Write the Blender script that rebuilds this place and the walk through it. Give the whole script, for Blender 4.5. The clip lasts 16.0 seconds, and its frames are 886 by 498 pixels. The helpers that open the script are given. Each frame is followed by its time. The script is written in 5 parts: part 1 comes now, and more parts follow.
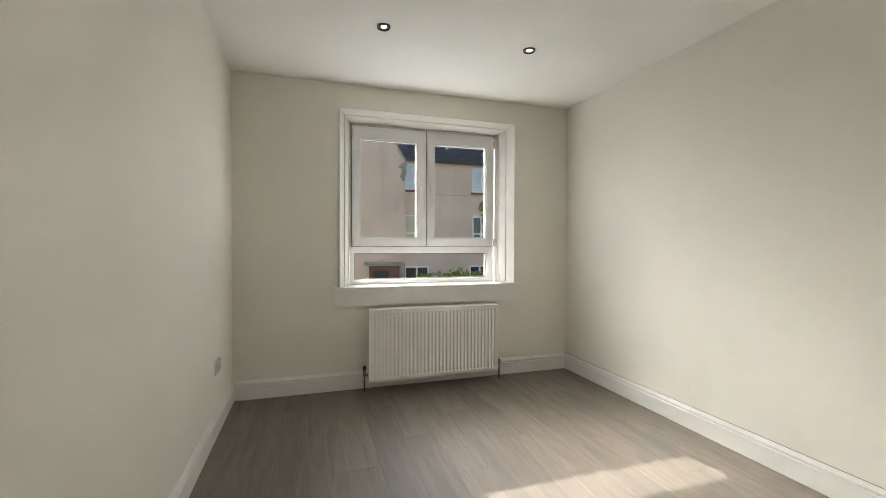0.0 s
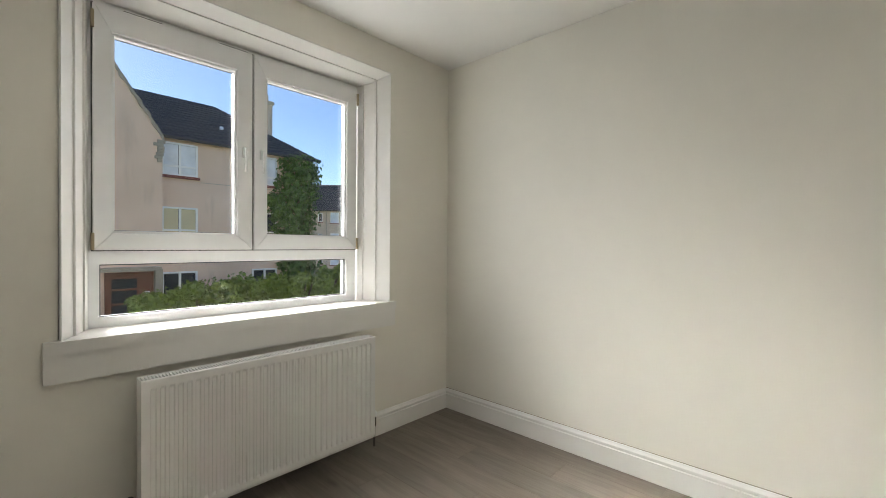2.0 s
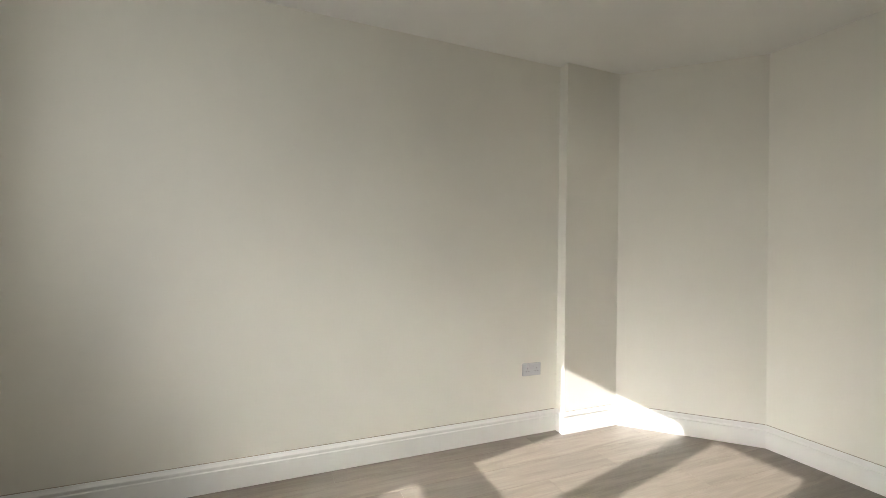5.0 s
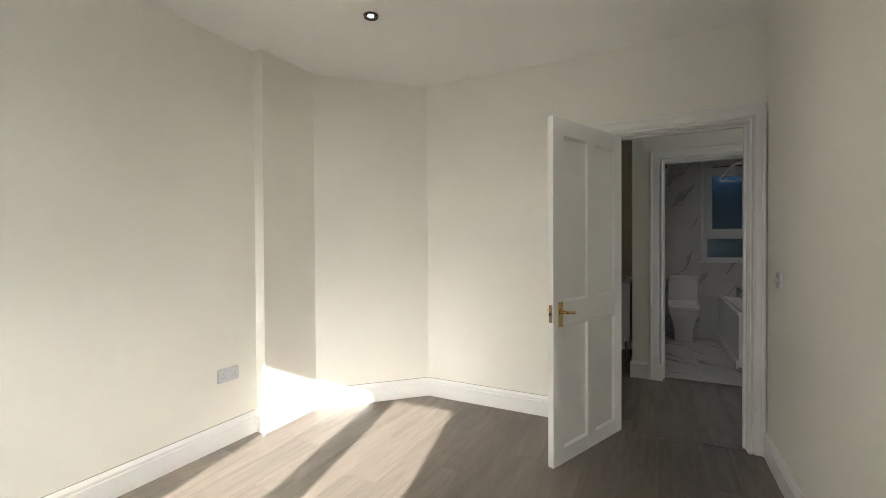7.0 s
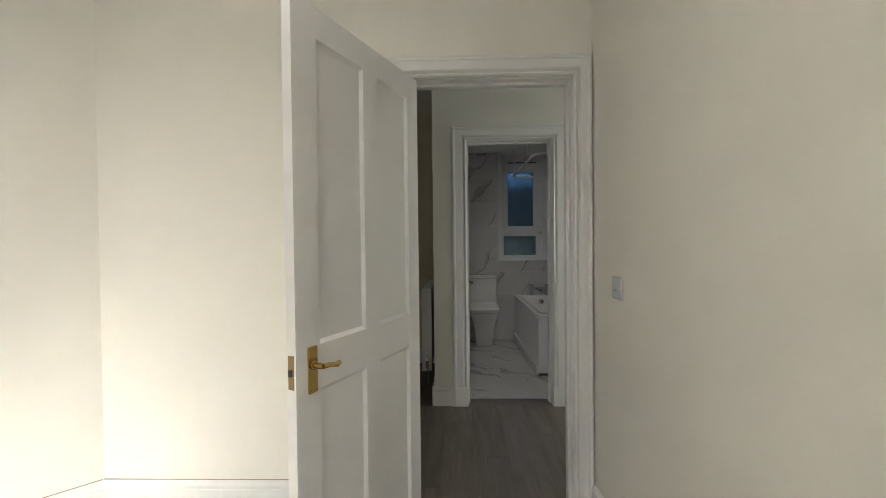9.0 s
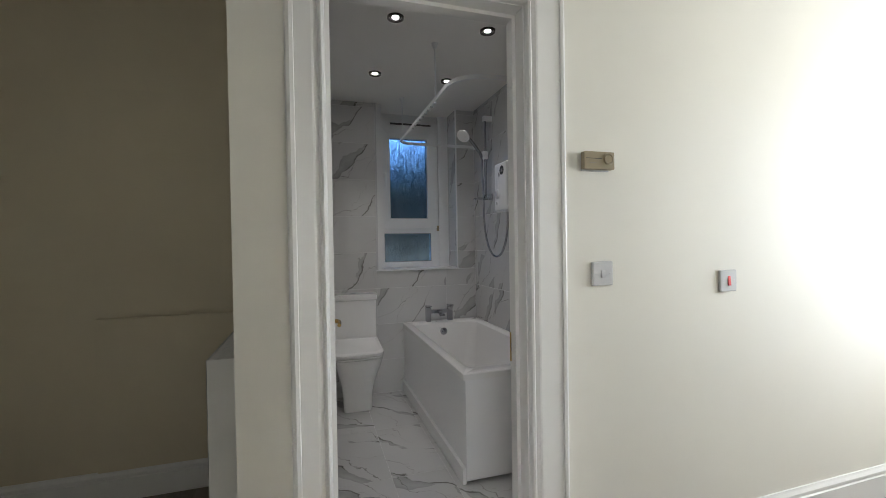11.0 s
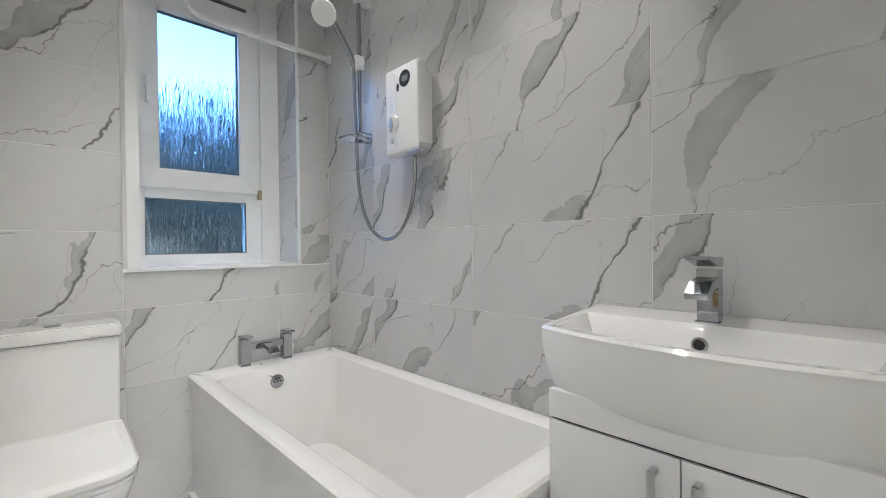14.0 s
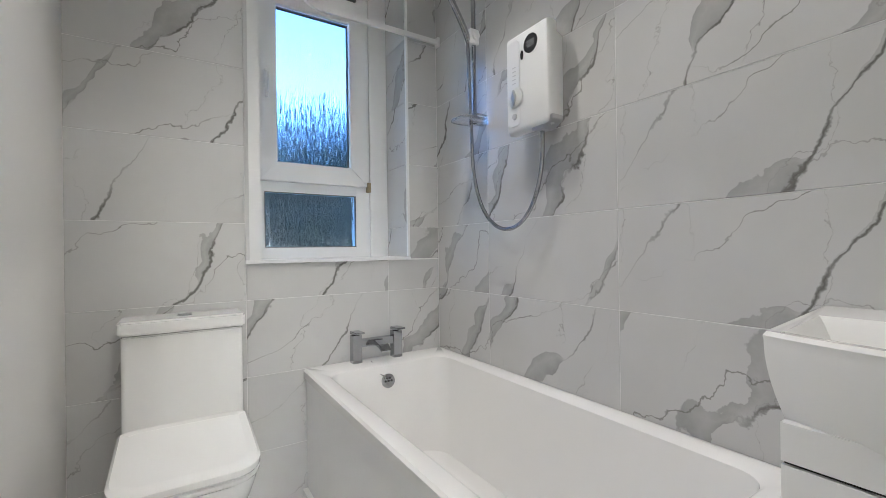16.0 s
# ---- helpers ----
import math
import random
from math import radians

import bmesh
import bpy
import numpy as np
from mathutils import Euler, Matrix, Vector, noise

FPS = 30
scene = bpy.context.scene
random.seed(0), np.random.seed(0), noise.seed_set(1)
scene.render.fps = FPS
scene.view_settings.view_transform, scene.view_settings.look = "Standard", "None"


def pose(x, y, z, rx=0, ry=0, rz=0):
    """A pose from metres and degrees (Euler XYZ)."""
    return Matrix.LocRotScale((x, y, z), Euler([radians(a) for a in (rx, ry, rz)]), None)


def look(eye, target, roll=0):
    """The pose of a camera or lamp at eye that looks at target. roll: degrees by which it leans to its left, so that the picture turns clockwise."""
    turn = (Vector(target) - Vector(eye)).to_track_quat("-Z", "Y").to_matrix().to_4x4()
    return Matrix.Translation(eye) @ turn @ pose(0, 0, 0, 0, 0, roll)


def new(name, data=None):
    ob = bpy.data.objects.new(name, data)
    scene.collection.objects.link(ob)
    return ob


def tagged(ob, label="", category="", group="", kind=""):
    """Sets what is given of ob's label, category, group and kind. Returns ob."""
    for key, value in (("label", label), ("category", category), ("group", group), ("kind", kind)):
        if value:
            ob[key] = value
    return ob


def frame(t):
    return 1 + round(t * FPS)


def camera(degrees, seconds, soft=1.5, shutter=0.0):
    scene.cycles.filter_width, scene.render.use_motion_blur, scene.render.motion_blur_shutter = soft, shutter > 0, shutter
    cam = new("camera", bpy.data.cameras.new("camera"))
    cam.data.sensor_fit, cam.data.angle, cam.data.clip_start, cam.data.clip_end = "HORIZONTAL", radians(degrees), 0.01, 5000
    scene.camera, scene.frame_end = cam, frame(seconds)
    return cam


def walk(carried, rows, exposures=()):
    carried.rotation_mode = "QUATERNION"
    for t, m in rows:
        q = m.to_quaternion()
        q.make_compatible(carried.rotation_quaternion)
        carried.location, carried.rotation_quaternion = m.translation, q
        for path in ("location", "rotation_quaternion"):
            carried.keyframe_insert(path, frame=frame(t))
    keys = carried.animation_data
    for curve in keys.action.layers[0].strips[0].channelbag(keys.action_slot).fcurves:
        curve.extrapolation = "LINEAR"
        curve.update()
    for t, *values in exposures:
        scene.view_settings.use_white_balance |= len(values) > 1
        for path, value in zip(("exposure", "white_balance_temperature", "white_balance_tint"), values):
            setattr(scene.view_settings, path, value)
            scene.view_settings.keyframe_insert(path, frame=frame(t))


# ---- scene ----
cam = camera(93.1, 16.0, soft=0.85)

PATH = [
    (0, (0.575, 0.644, 1.24), (1.184, 2.549, 1.215), 0.2),
    (0.5, (0.541, 0.898, 1.237), (1.338, 2.732, 1.211), 0.3),
    (1, (0.552, 1.276, 1.219), (1.554, 3.007, 1.206), 0.3),
    (1.5, (0.604, 1.702, 1.234), (1.826, 3.285, 1.225), 0.3),
    (2, (0.643, 2.094, 1.248), (2.107, 3.458, 1.228), 0.4),
    (2.5, (0.654, 2.462, 1.254), (2.372, 3.486, 1.237), 0.5),
    (3, (0.651, 2.741, 1.258), (2.531, 3.423, 1.247), 0.5),
    (3.5, (0.693, 2.911, 1.238), (2.664, 3.251, 1.23), 0.3),
    (4, (0.656, 3.017, 1.271), (2.655, 2.971, 1.258), 0.3),
    (4.5, (0.595, 3.007, 1.298), (2.556, 2.613, 1.277), -0.5),
    (4.7, (0.573, 3.025, 1.255), (2.497, 2.481, 1.247), 0.1),
    (7, (0.583, 3.119, 1.271), (1.491, 1.337, 1.248), -0.3),
    (7.5, (0.556, 2.998, 1.256), (1.236, 1.117, 1.232), -0.3),
    (8, (0.551, 2.767, 1.245), (1.013, 0.822, 1.215), -0.3),
    (8.5, (0.594, 2.404, 1.251), (0.859, 0.422, 1.217), -0.3),
    (9, (0.636, 1.961, 1.253), (0.686, -0.038, 1.221), -0.6),
    (9.5, (0.669, 1.487, 1.261), (0.508, -0.506, 1.234), -0.6),
    (11.8, (0.456, -0.657, 1.189), (-0.317, -2.502, 1.167), -0.5),
    (12, (0.417, -0.803, 1.178), (-0.403, -2.627, 1.159), -0.3),
    (12.5, (0.333, -1.064, 1.157), (-0.644, -2.81, 1.138), -0.5),
    (13, (0.287, -1.224, 1.122), (-0.851, -2.869, 1.105), -0.6),
    (13.5, (0.303, -1.338, 1.108), (-0.995, -2.86, 1.09), -0.8),
    (14, (0.317, -1.436, 1.094), (-1.08, -2.867, 1.081), -0.7),
    (14.5, (0.338, -1.537, 1.082), (-1.101, -2.926, 1.069), -0.7),
    (15, (0.359, -1.599, 1.068), (-1.057, -3.012, 1.056), -0.8),
    (15.5, (0.344, -1.64, 1.062), (-0.936, -3.177, 1.051), -0.8),
    (16, (0.297, -1.666, 1.052), (-0.775, -3.354, 1.056), -0.8),
]
EXPOSURES = [(0.0, 1.92, 6560, 10), (1.0, 2.05, 6540, 10), (1.5, 2.0, 6530, 10), (2.5, 1.6, 6480, 10), (3.5, 1.42, 6500, 10), (4.7, 1.5, 6530, 10), (7.0, 2.0, 6530, 10), (8.5, 2.2, 6540, 10), (9.0, 2.4, 6540, 10), (9.7, 2.86, 6330, 11), (11.8, 3.75, 6300, 13), (12.5, 4.2, 6420, 13), (13.0, 4.6, 6360, 11), (14.0, 4.88, 6350, 11), (15.0, 4.88, 6350, 11), (16.0, 4.8, 6350, 11)]
walk(cam, [(t, look(eye, target, roll)) for t, eye, target, roll in PATH], EXPOSURES)

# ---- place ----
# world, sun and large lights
BED_SKY, BED_DOWN, BATH_DOWN, HALL_FILL = 1.9, 1.5, 0.62, 3.1
SUN_WAY = Vector((0.945, -4.24, -2.17)).normalized()
world = bpy.data.worlds.new("sky")
scene.world = world
world.use_nodes = True
wn, wl = world.node_tree.nodes, world.node_tree.links
sky = wn.new("ShaderNodeTexSky")
sky.sky_type, sky.sun_disc = "NISHITA", False
sky.sun_elevation, sky.sun_rotation = math.asin(-SUN_WAY.z), math.atan2(-SUN_WAY.x, -SUN_WAY.y)
sky.air_density, sky.dust_density, sky.ozone_density = 0.85, 0.2, 3.2
cloud_map = wn.new("ShaderNodeTexCoord")
cloud_scale = wn.new("ShaderNodeMapping")
cloud_scale.inputs["Scale"].default_value = (1, 1, 3.2)
cloud_noise = wn.new("ShaderNodeTexNoise")
cloud_noise.inputs["Scale"].default_value, cloud_noise.inputs["Detail"].default_value = 2.6, 8
cloud_ramp = wn.new("ShaderNodeValToRGB")
cloud_ramp.color_ramp.elements[0].position, cloud_ramp.color_ramp.elements[1].position = 0.65, 0.80
cloud_mix = wn.new("ShaderNodeMix")
cloud_mix.data_type = "RGBA"
cloud_mix.inputs["B"].default_value = (14.0, 14.3, 15, 1)
wl.new(cloud_map.outputs["Generated"], cloud_scale.inputs["Vector"])
wl.new(cloud_scale.outputs["Vector"], cloud_noise.inputs["Vector"])
wl.new(cloud_noise.outputs["Fac"], cloud_ramp.inputs["Fac"])
wl.new(cloud_ramp.outputs["Color"], cloud_mix.inputs["Factor"])
wl.new(sky.outputs["Color"], cloud_mix.inputs["A"])
wl.new(cloud_mix.outputs["Result"], wn["Background"].inputs["Color"])
wn["Background"].inputs["Strength"].default_value = 0.05

sun = new("sun", bpy.data.lights.new("sun", "SUN"))
sun.data.energy, sun.data.angle, sun.data.color = 5.0, radians(0.53), (1.0, 0.975, 0.94)
sun.matrix_world = look((0, 0, 0), SUN_WAY)


def window_light(name, x0, x1, y, z0, z1, way, power, color=(1, 1, 1)):
    """An area lamp set in an opening, adding to the sky's daylight."""
    lamp = new(name, bpy.data.lights.new(name, "AREA"))
    lamp.data.shape, lamp.data.size, lamp.data.size_y = "RECTANGLE", x1 - x0, z1 - z0
    lamp.data.energy, lamp.data.color = power, color
    mid = Vector(((x0 + x1) / 2, y, (z0 + z1) / 2))
    lamp.matrix_world = look(mid, mid + Vector(way))
    return lamp


def downlight_lamp(x, y, z, power, color=(1.0, 0.93, 0.84), spread=112):
    lamp = new("downlight_lamp", bpy.data.lights.new("downlight_lamp", "SPOT"))
    lamp.data.energy, lamp.data.color, lamp.data.shadow_soft_size = power, color, 0.03
    lamp.data.spot_size, lamp.data.spot_blend = radians(spread), 0.7
    lamp.matrix_world = pose(x, y, z)
    return lamp


# ---- materials ----
def material(name, color=(0.8, 0.8, 0.8), rough=0.5, metal=0.0, **more):
    m = bpy.data.materials.new(name)
    m.use_nodes = True
    b = m.node_tree.nodes["Principled BSDF"]
    b.inputs["Base Color"].default_value = (*color, 1)
    b.inputs["Roughness"].default_value, b.inputs["Metallic"].default_value = rough, metal
    for key, value in more.items():
        b.inputs[key.replace("_", " ")].default_value = value
    return m


def tree_of(m):
    return m.node_tree.nodes, m.node_tree.links, m.node_tree.nodes["Principled BSDF"]


def coords(m, scale=(1, 1, 1), turn=(0, 0, 0), random_shift=0.0):
    """Object coordinates, scaled and turned, and shifted for each object by its own random value."""
    n, l, _ = tree_of(m)
    c, mp = n.new("ShaderNodeTexCoord"), n.new("ShaderNodeMapping")
    mp.inputs["Scale"].default_value = scale
    mp.inputs["Rotation"].default_value = [radians(a) for a in turn]
    src = c.outputs["Object"]
    if random_shift:
        info, mul, add = n.new("ShaderNodeObjectInfo"), n.new("ShaderNodeVectorMath"), n.new("ShaderNodeVectorMath")
        mul.operation, add.operation = "MULTIPLY", "ADD"
        comb = n.new("ShaderNodeCombineXYZ")
        for k in range(3):
            l.new(info.outputs["Random"], comb.inputs[k])
        l.new(comb.outputs[0], mul.inputs[0])
        mul.inputs[1].default_value = (random_shift, random_shift * 1.7, random_shift * 2.3)
        l.new(src, add.inputs[0])
        l.new(mul.outputs[0], add.inputs[1])
        src = add.outputs[0]
    l.new(src, mp.inputs["Vector"])
    return mp.outputs["Vector"]


def noise_of(m, vec, scale, detail=4, rough=0.5, distort=0.0):
    n, l, _ = tree_of(m)
    t = n.new("ShaderNodeTexNoise")
    t.inputs["Scale"].default_value, t.inputs["Detail"].default_value = scale, detail
    t.inputs["Roughness"].default_value, t.inputs["Distortion"].default_value = rough, distort
    l.new(vec, t.inputs["Vector"])
    return t.outputs["Fac"]


def ramp(m, fac, *stops):
    n, l, _ = tree_of(m)
    r = n.new("ShaderNodeValToRGB")
    els = r.color_ramp.elements
    while len(els) < len(stops):
        els.new(0.5)
    for e, (p, c) in zip(els, stops):
        e.position, e.color = p, (*c, 1) if len(c) == 3 else c
    l.new(fac, r.inputs["Fac"])
    return r.outputs["Color"]


def mix(m, fac, a, b, mode="MIX"):
    n, l, _ = tree_of(m)
    x = n.new("ShaderNodeMix")
    x.data_type, x.blend_type = "RGBA", mode
    for sock, v in (("Factor", fac), ("A", a), ("B", b)):
        if isinstance(v, (int, float)):
            x.inputs[sock].default_value = v
        elif isinstance(v, tuple):
            x.inputs[sock].default_value = (*v, 1)
        else:
            l.new(v, x.inputs[sock])
    return x.outputs["Result"]


def bump(m, height, strength, distance=0.01):
    n, l, b = tree_of(m)
    k = n.new("ShaderNodeBump")
    k.inputs["Strength"].default_value, k.inputs["Distance"].default_value = strength, distance
    l.new(height, k.inputs["Height"])
    l.new(k.outputs["Normal"], b.inputs["Normal"])


def put(m, sock, out):
    n, l, b = tree_of(m)
    l.new(out, b.inputs[sock])


def painted(name, color, rough, grain=0.15, mottling=0.04):
    m = material(name, color, rough)
    v = coords(m)
    big = noise_of(m, v, 1.7, 3)
    dark = tuple(c * (1 - mottling) for c in color)
    light = tuple(min(1, c * (1 + mottling)) for c in color)
    put(m, "Base Color", ramp(m, big, (0.3, dark), (0.7, light)))
    fine = noise_of(m, v, 260, 3)
    bump(m, fine, grain, 0.0015)
    return m


WALL = painted("wall_paint", (0.825, 0.80, 0.722), 0.62, 0.10, 0.02)
CEIL = painted("ceiling_paint", (0.88, 0.87, 0.835), 0.8, 0.2, 0.015)
GLOSS = painted("white_gloss_paint", (0.80, 0.79, 0.76), 0.32, 0.015, 0.02)
UPVC = painted("white_plastic", (0.83, 0.84, 0.84), 0.32, 0.04, 0.015)
RADIATOR = painted("radiator_enamel", (0.86, 0.855, 0.83), 0.25, 0.03, 0.01)
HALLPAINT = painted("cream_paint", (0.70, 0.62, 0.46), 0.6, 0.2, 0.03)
CERAMIC = material("white_ceramic", (0.88, 0.88, 0.87), 0.07, 0, Coat_Weight=0.5, Coat_Roughness=0.03)
ACRYLIC = material("white_acrylic", (0.87, 0.865, 0.85), 0.12)
VANITY = painted("white_gloss_board", (0.86, 0.86, 0.86), 0.10, 0.01, 0.01)
CHROME = material("chrome", (0.40, 0.41, 0.43), 0.05, 1.0)
NICKEL = material("dark_nickel", (0.10, 0.095, 0.09), 0.35, 1.0)
STEEL = material("brushed_steel", (0.62, 0.62, 0.63), 0.28, 1.0)
BRASS = material("brass", (0.66, 0.46, 0.17), 0.24, 1.0)
BRONZE = material("dull_bronze", (0.30, 0.21, 0.11), 0.4, 1.0)
DARK = material("dark_gap", (0.03, 0.03, 0.03), 0.6)
BLACK = material("black_plastic", (0.02, 0.02, 0.022), 0.4)
RED = material("red_plastic", (0.65, 0.03, 0.03), 0.3)
RUBBER = material("grey_gasket", (0.12, 0.12, 0.12), 0.7)
CHIME = painted("aged_cream_plastic", (0.36, 0.30, 0.19), 0.4, 0.05, 0.05)
JOINT = painted("plank_underlay", (0.06, 0.048, 0.037), 0.8, 0.2, 0.05)
GROUT = painted("grout", (0.80, 0.80, 0.79), 0.85, 0.3, 0.03)

GLASS = material("window_glass", (1, 1, 1), 0.0, 0, Transmission_Weight=1.0, IOR=1.45)
FROST = material("rain_glass", (0.43, 0.66, 0.93), 0.05, 0, Transmission_Weight=1.0, IOR=1.45)
streak = noise_of(FROST, coords(FROST, (60, 60, 6)), 1.0, 2, 0.55, 0.5)
bump(FROST, streak, 0.6, 0.01)
CLEAR = material("clear_plastic", (0.95, 0.97, 1.0), 0.05, 0, Transmission_Weight=0.85, IOR=1.3)

LAMP = material("lamp_glow", (1, 1, 1), 0.5)
LAMP.node_tree.nodes["Principled BSDF"].inputs["Emission Color"].default_value = (1, 0.96, 0.9, 1)
LAMP.node_tree.nodes["Principled BSDF"].inputs["Emission Strength"].default_value = 5


def plank_material():
    m = material("oak_laminate", (0.3, 0.25, 0.2), 0.42)
    v = coords(m, (1, 1, 1), (0, 0, 0), 37.0)
    n, l, b = tree_of(m)
    st = n.new("ShaderNodeMapping")
    st.inputs["Scale"].default_value = (8, 0.8, 1)
    l.new(v, st.inputs["Vector"])
    grain = noise_of(m, st.outputs["Vector"], 2.0, 7, 0.58, 1.1)
    fine = n.new("ShaderNodeMapping")
    fine.inputs["Scale"].default_value = (110, 3, 1)
    l.new(v, fine.inputs["Vector"])
    hair = noise_of(m, fine.outputs["Vector"], 2.0, 4, 0.6)
    base = ramp(m, grain, (0.22, (0.105, 0.086, 0.067)), (0.5, (0.152, 0.129, 0.104)), (0.80, (0.198, 0.172, 0.142)))
    info = n.new("ShaderNodeObjectInfo")
    tone = ramp(m, info.outputs["Random"], (0.0, (0.86, 0.86, 0.86)), (0.5, (1.0, 0.99, 0.98)), (1.0, (1.12, 1.11, 1.09)))
    base = mix(m, 1.0, base, tone, "MULTIPLY")
    base = mix(m, 0.22, base, ramp(m, hair, (0.35, (0.11, 0.09, 0.072)), (0.65, (0.23, 0.20, 0.168))))
    kn = n.new("ShaderNodeTexVoronoi")
    kn.inputs["Scale"].default_value = 1.0
    km = n.new("ShaderNodeMapping")
    km.inputs["Scale"].default_value = (4.6, 1.7, 1)
    l.new(v, km.inputs["Vector"])
    l.new(km.outputs["Vector"], kn.inputs["Vector"])
    knot = ramp(m, kn.outputs["Distance"], (0.02, (1, 1, 1)), (0.11, (0, 0, 0)))
    base = mix(m, mix(m, 1.0, knot, (0.55, 0.55, 0.55), "MULTIPLY"), base, (0.060, 0.042, 0.029))
    put(m, "Base Color", base)
    put(m, "Roughness", ramp(m, grain, (0.2, (0.50, 0.50, 0.50)), (0.8, (0.36, 0.36, 0.36))))
    bump(m, hair, 0.12, 0.001)
    return m


PLANK = plank_material()


def calc(m, op, a, b=0.0, c=0.0):
    n, l, _ = tree_of(m)
    k = n.new("ShaderNodeMath")
    k.operation = op
    for sock, v in zip(k.inputs, (a, b, c)):
        if isinstance(v, (int, float)):
            sock.default_value = v
        else:
            l.new(v, sock)
    return k.outputs[0]


def marble_material(name, axis):
    """White marble-look porcelain: thin branching veins that climb to one side, with grey shading along one flank of each; axis: the tile's plane."""
    m = material(name, (0.8, 0.8, 0.79), 0.22)
    n, l, b = tree_of(m)
    v = coords(m, (1, 1, 1), (0, 0, 0), 23.0)
    turn = {"x": (-57, 0, 0), "y": (0, -54, 0), "z": (0, 0, 38)}[axis]

    def across(degrees, wobble, scale, detail):
        """The way across the veins, in metres, bent by noise."""
        warp = n.new("ShaderNodeTexNoise")
        warp.inputs["Scale"].default_value, warp.inputs["Detail"].default_value = scale, detail
        warp.inputs["Roughness"].default_value = 0.56
        l.new(v, warp.inputs["Vector"])
        rot = n.new("ShaderNodeMapping")
        rot.inputs["Rotation"].default_value = [radians(a + (degrees if a else 0)) for a in turn]
        l.new(v, rot.inputs["Vector"])
        sep = n.new("ShaderNodeSeparateXYZ")
        l.new(rot.outputs["Vector"], sep.inputs[0])
        return calc(m, "ADD", sep.outputs["Y" if axis == "z" else "Z"], calc(m, "MULTIPLY", calc(m, "SUBTRACT", warp.outputs["Fac"], 0.5), wobble))

    def veins(way, period, thin, broad, gate):
        """Lines once in a period, their width growing and fading along the way; the second answer is the place within the period."""
        place = calc(m, "FRACT", calc(m, "DIVIDE", way, period))
        off = calc(m, "MULTIPLY", calc(m, "ABSOLUTE", calc(m, "SUBTRACT", place, 0.5)), period)
        wide = calc(m, "MULTIPLY_ADD", ramp(m, gate, (0.40, (0, 0, 0)), (0.72, (1, 1, 1))), broad, thin)
        return ramp(m, calc(m, "DIVIDE", off, wide), (0.0, (1, 1, 1)), (0.45, (0.75, 0.75, 0.75)), (1.0, (0, 0, 0))), place

    where = noise_of(m, v, 2.4, 3, 0.55)
    other = noise_of(m, coords(m, (1, 1, 1), (0, 0, 0), 31.0), 2.0, 3, 0.55)
    cloud = noise_of(m, v, 9, 6, 0.6)
    base = ramp(m, noise_of(m, v, 2.0, 4), (0.3, (0.57, 0.57, 0.565)), (0.7, (0.64, 0.64, 0.635)))
    main, place = veins(across(0, 0.30, 2.4, 7), 0.33, 0.0022, 0.0075, where)
    reach = calc(m, "MULTIPLY_ADD", ramp(m, other, (0.46, (0, 0, 0)), (0.66, (1, 1, 1))), 0.34, 0.001)
    inside = calc(m, "ADD", calc(m, "DIVIDE", calc(m, "SUBTRACT", place, 0.5), reach), calc(m, "MULTIPLY", calc(m, "SUBTRACT", cloud, 0.5), 0.5))
    flank = ramp(m, inside, (0.0, (0, 0, 0)), (0.02, (0.9, 0.9, 0.9)), (0.5, (0.55, 0.55, 0.55)), (0.93, (0.75, 0.75, 0.75)), (0.97, (0, 0, 0)))
    flank = mix(m, 1.0, flank, ramp(m, cloud, (0.30, (0.55, 0.55, 0.55)), (0.62, (1, 1, 1))), "MULTIPLY")
    flank = mix(m, 1.0, flank, ramp(m, other, (0.46, (0, 0, 0)), (0.50, (1, 1, 1))), "MULTIPLY")
    base = mix(m, flank, base, (0.30, 0.30, 0.295))
    main = mix(m, 1.0, main, ramp(m, where, (0.42, (0.06, 0.06, 0.06)), (0.56, (0.95, 0.95, 0.95))), "MULTIPLY")
    base = mix(m, main, base, (0.13, 0.125, 0.115))
    thin, _ = veins(across(24, 0.42, 2.8, 6), 0.27, 0.0016, 0.0030, other)
    thin = mix(m, 1.0, thin, ramp(m, other, (0.40, (0, 0, 0)), (0.54, (0.8, 0.8, 0.8))), "MULTIPLY")
    base = mix(m, thin, base, (0.19, 0.185, 0.17))
    hair, _ = veins(across(-16, 0.34, 4.2, 7), 0.21, 0.0011, 0.0016, other)
    hair = mix(m, 1.0, hair, ramp(m, where, (0.47, (0, 0, 0)), (0.60, (0.65, 0.65, 0.65))), "MULTIPLY")
    base = mix(m, hair, base, (0.22, 0.215, 0.20))
    put(m, "Base Color", base)
    bump(m, noise_of(m, v, 30, 2), 0.02, 0.002)
    return m


MARBLE_X, MARBLE_Y, MARBLE_Z = (marble_material("marble_tile_" + a, a) for a in "xyz")

RENDER_PINK = painted("weathered_pink_render", (0.50, 0.39, 0.31), 0.9, 0.8, 0.06)
_v = coords(RENDER_PINK)
_st = noise_of(RENDER_PINK, coords(RENDER_PINK, (1.6, 1.6, 0.35)), 1.0, 7, 0.65)
put(RENDER_PINK, "Base Color", mix(RENDER_PINK, ramp(RENDER_PINK, _st, (0.55, (0, 0, 0)), (0.75, (0.45, 0.45, 0.45))), ramp(RENDER_PINK, noise_of(RENDER_PINK, _v, 0.5, 4), (0.35, (0.68, 0.51, 0.40)), (0.65, (0.78, 0.60, 0.48))), (0.33, 0.26, 0.20)))
RENDER_GREY = painted("weathered_grey_render", (0.56, 0.46, 0.37), 0.9, 0.6, 0.10)
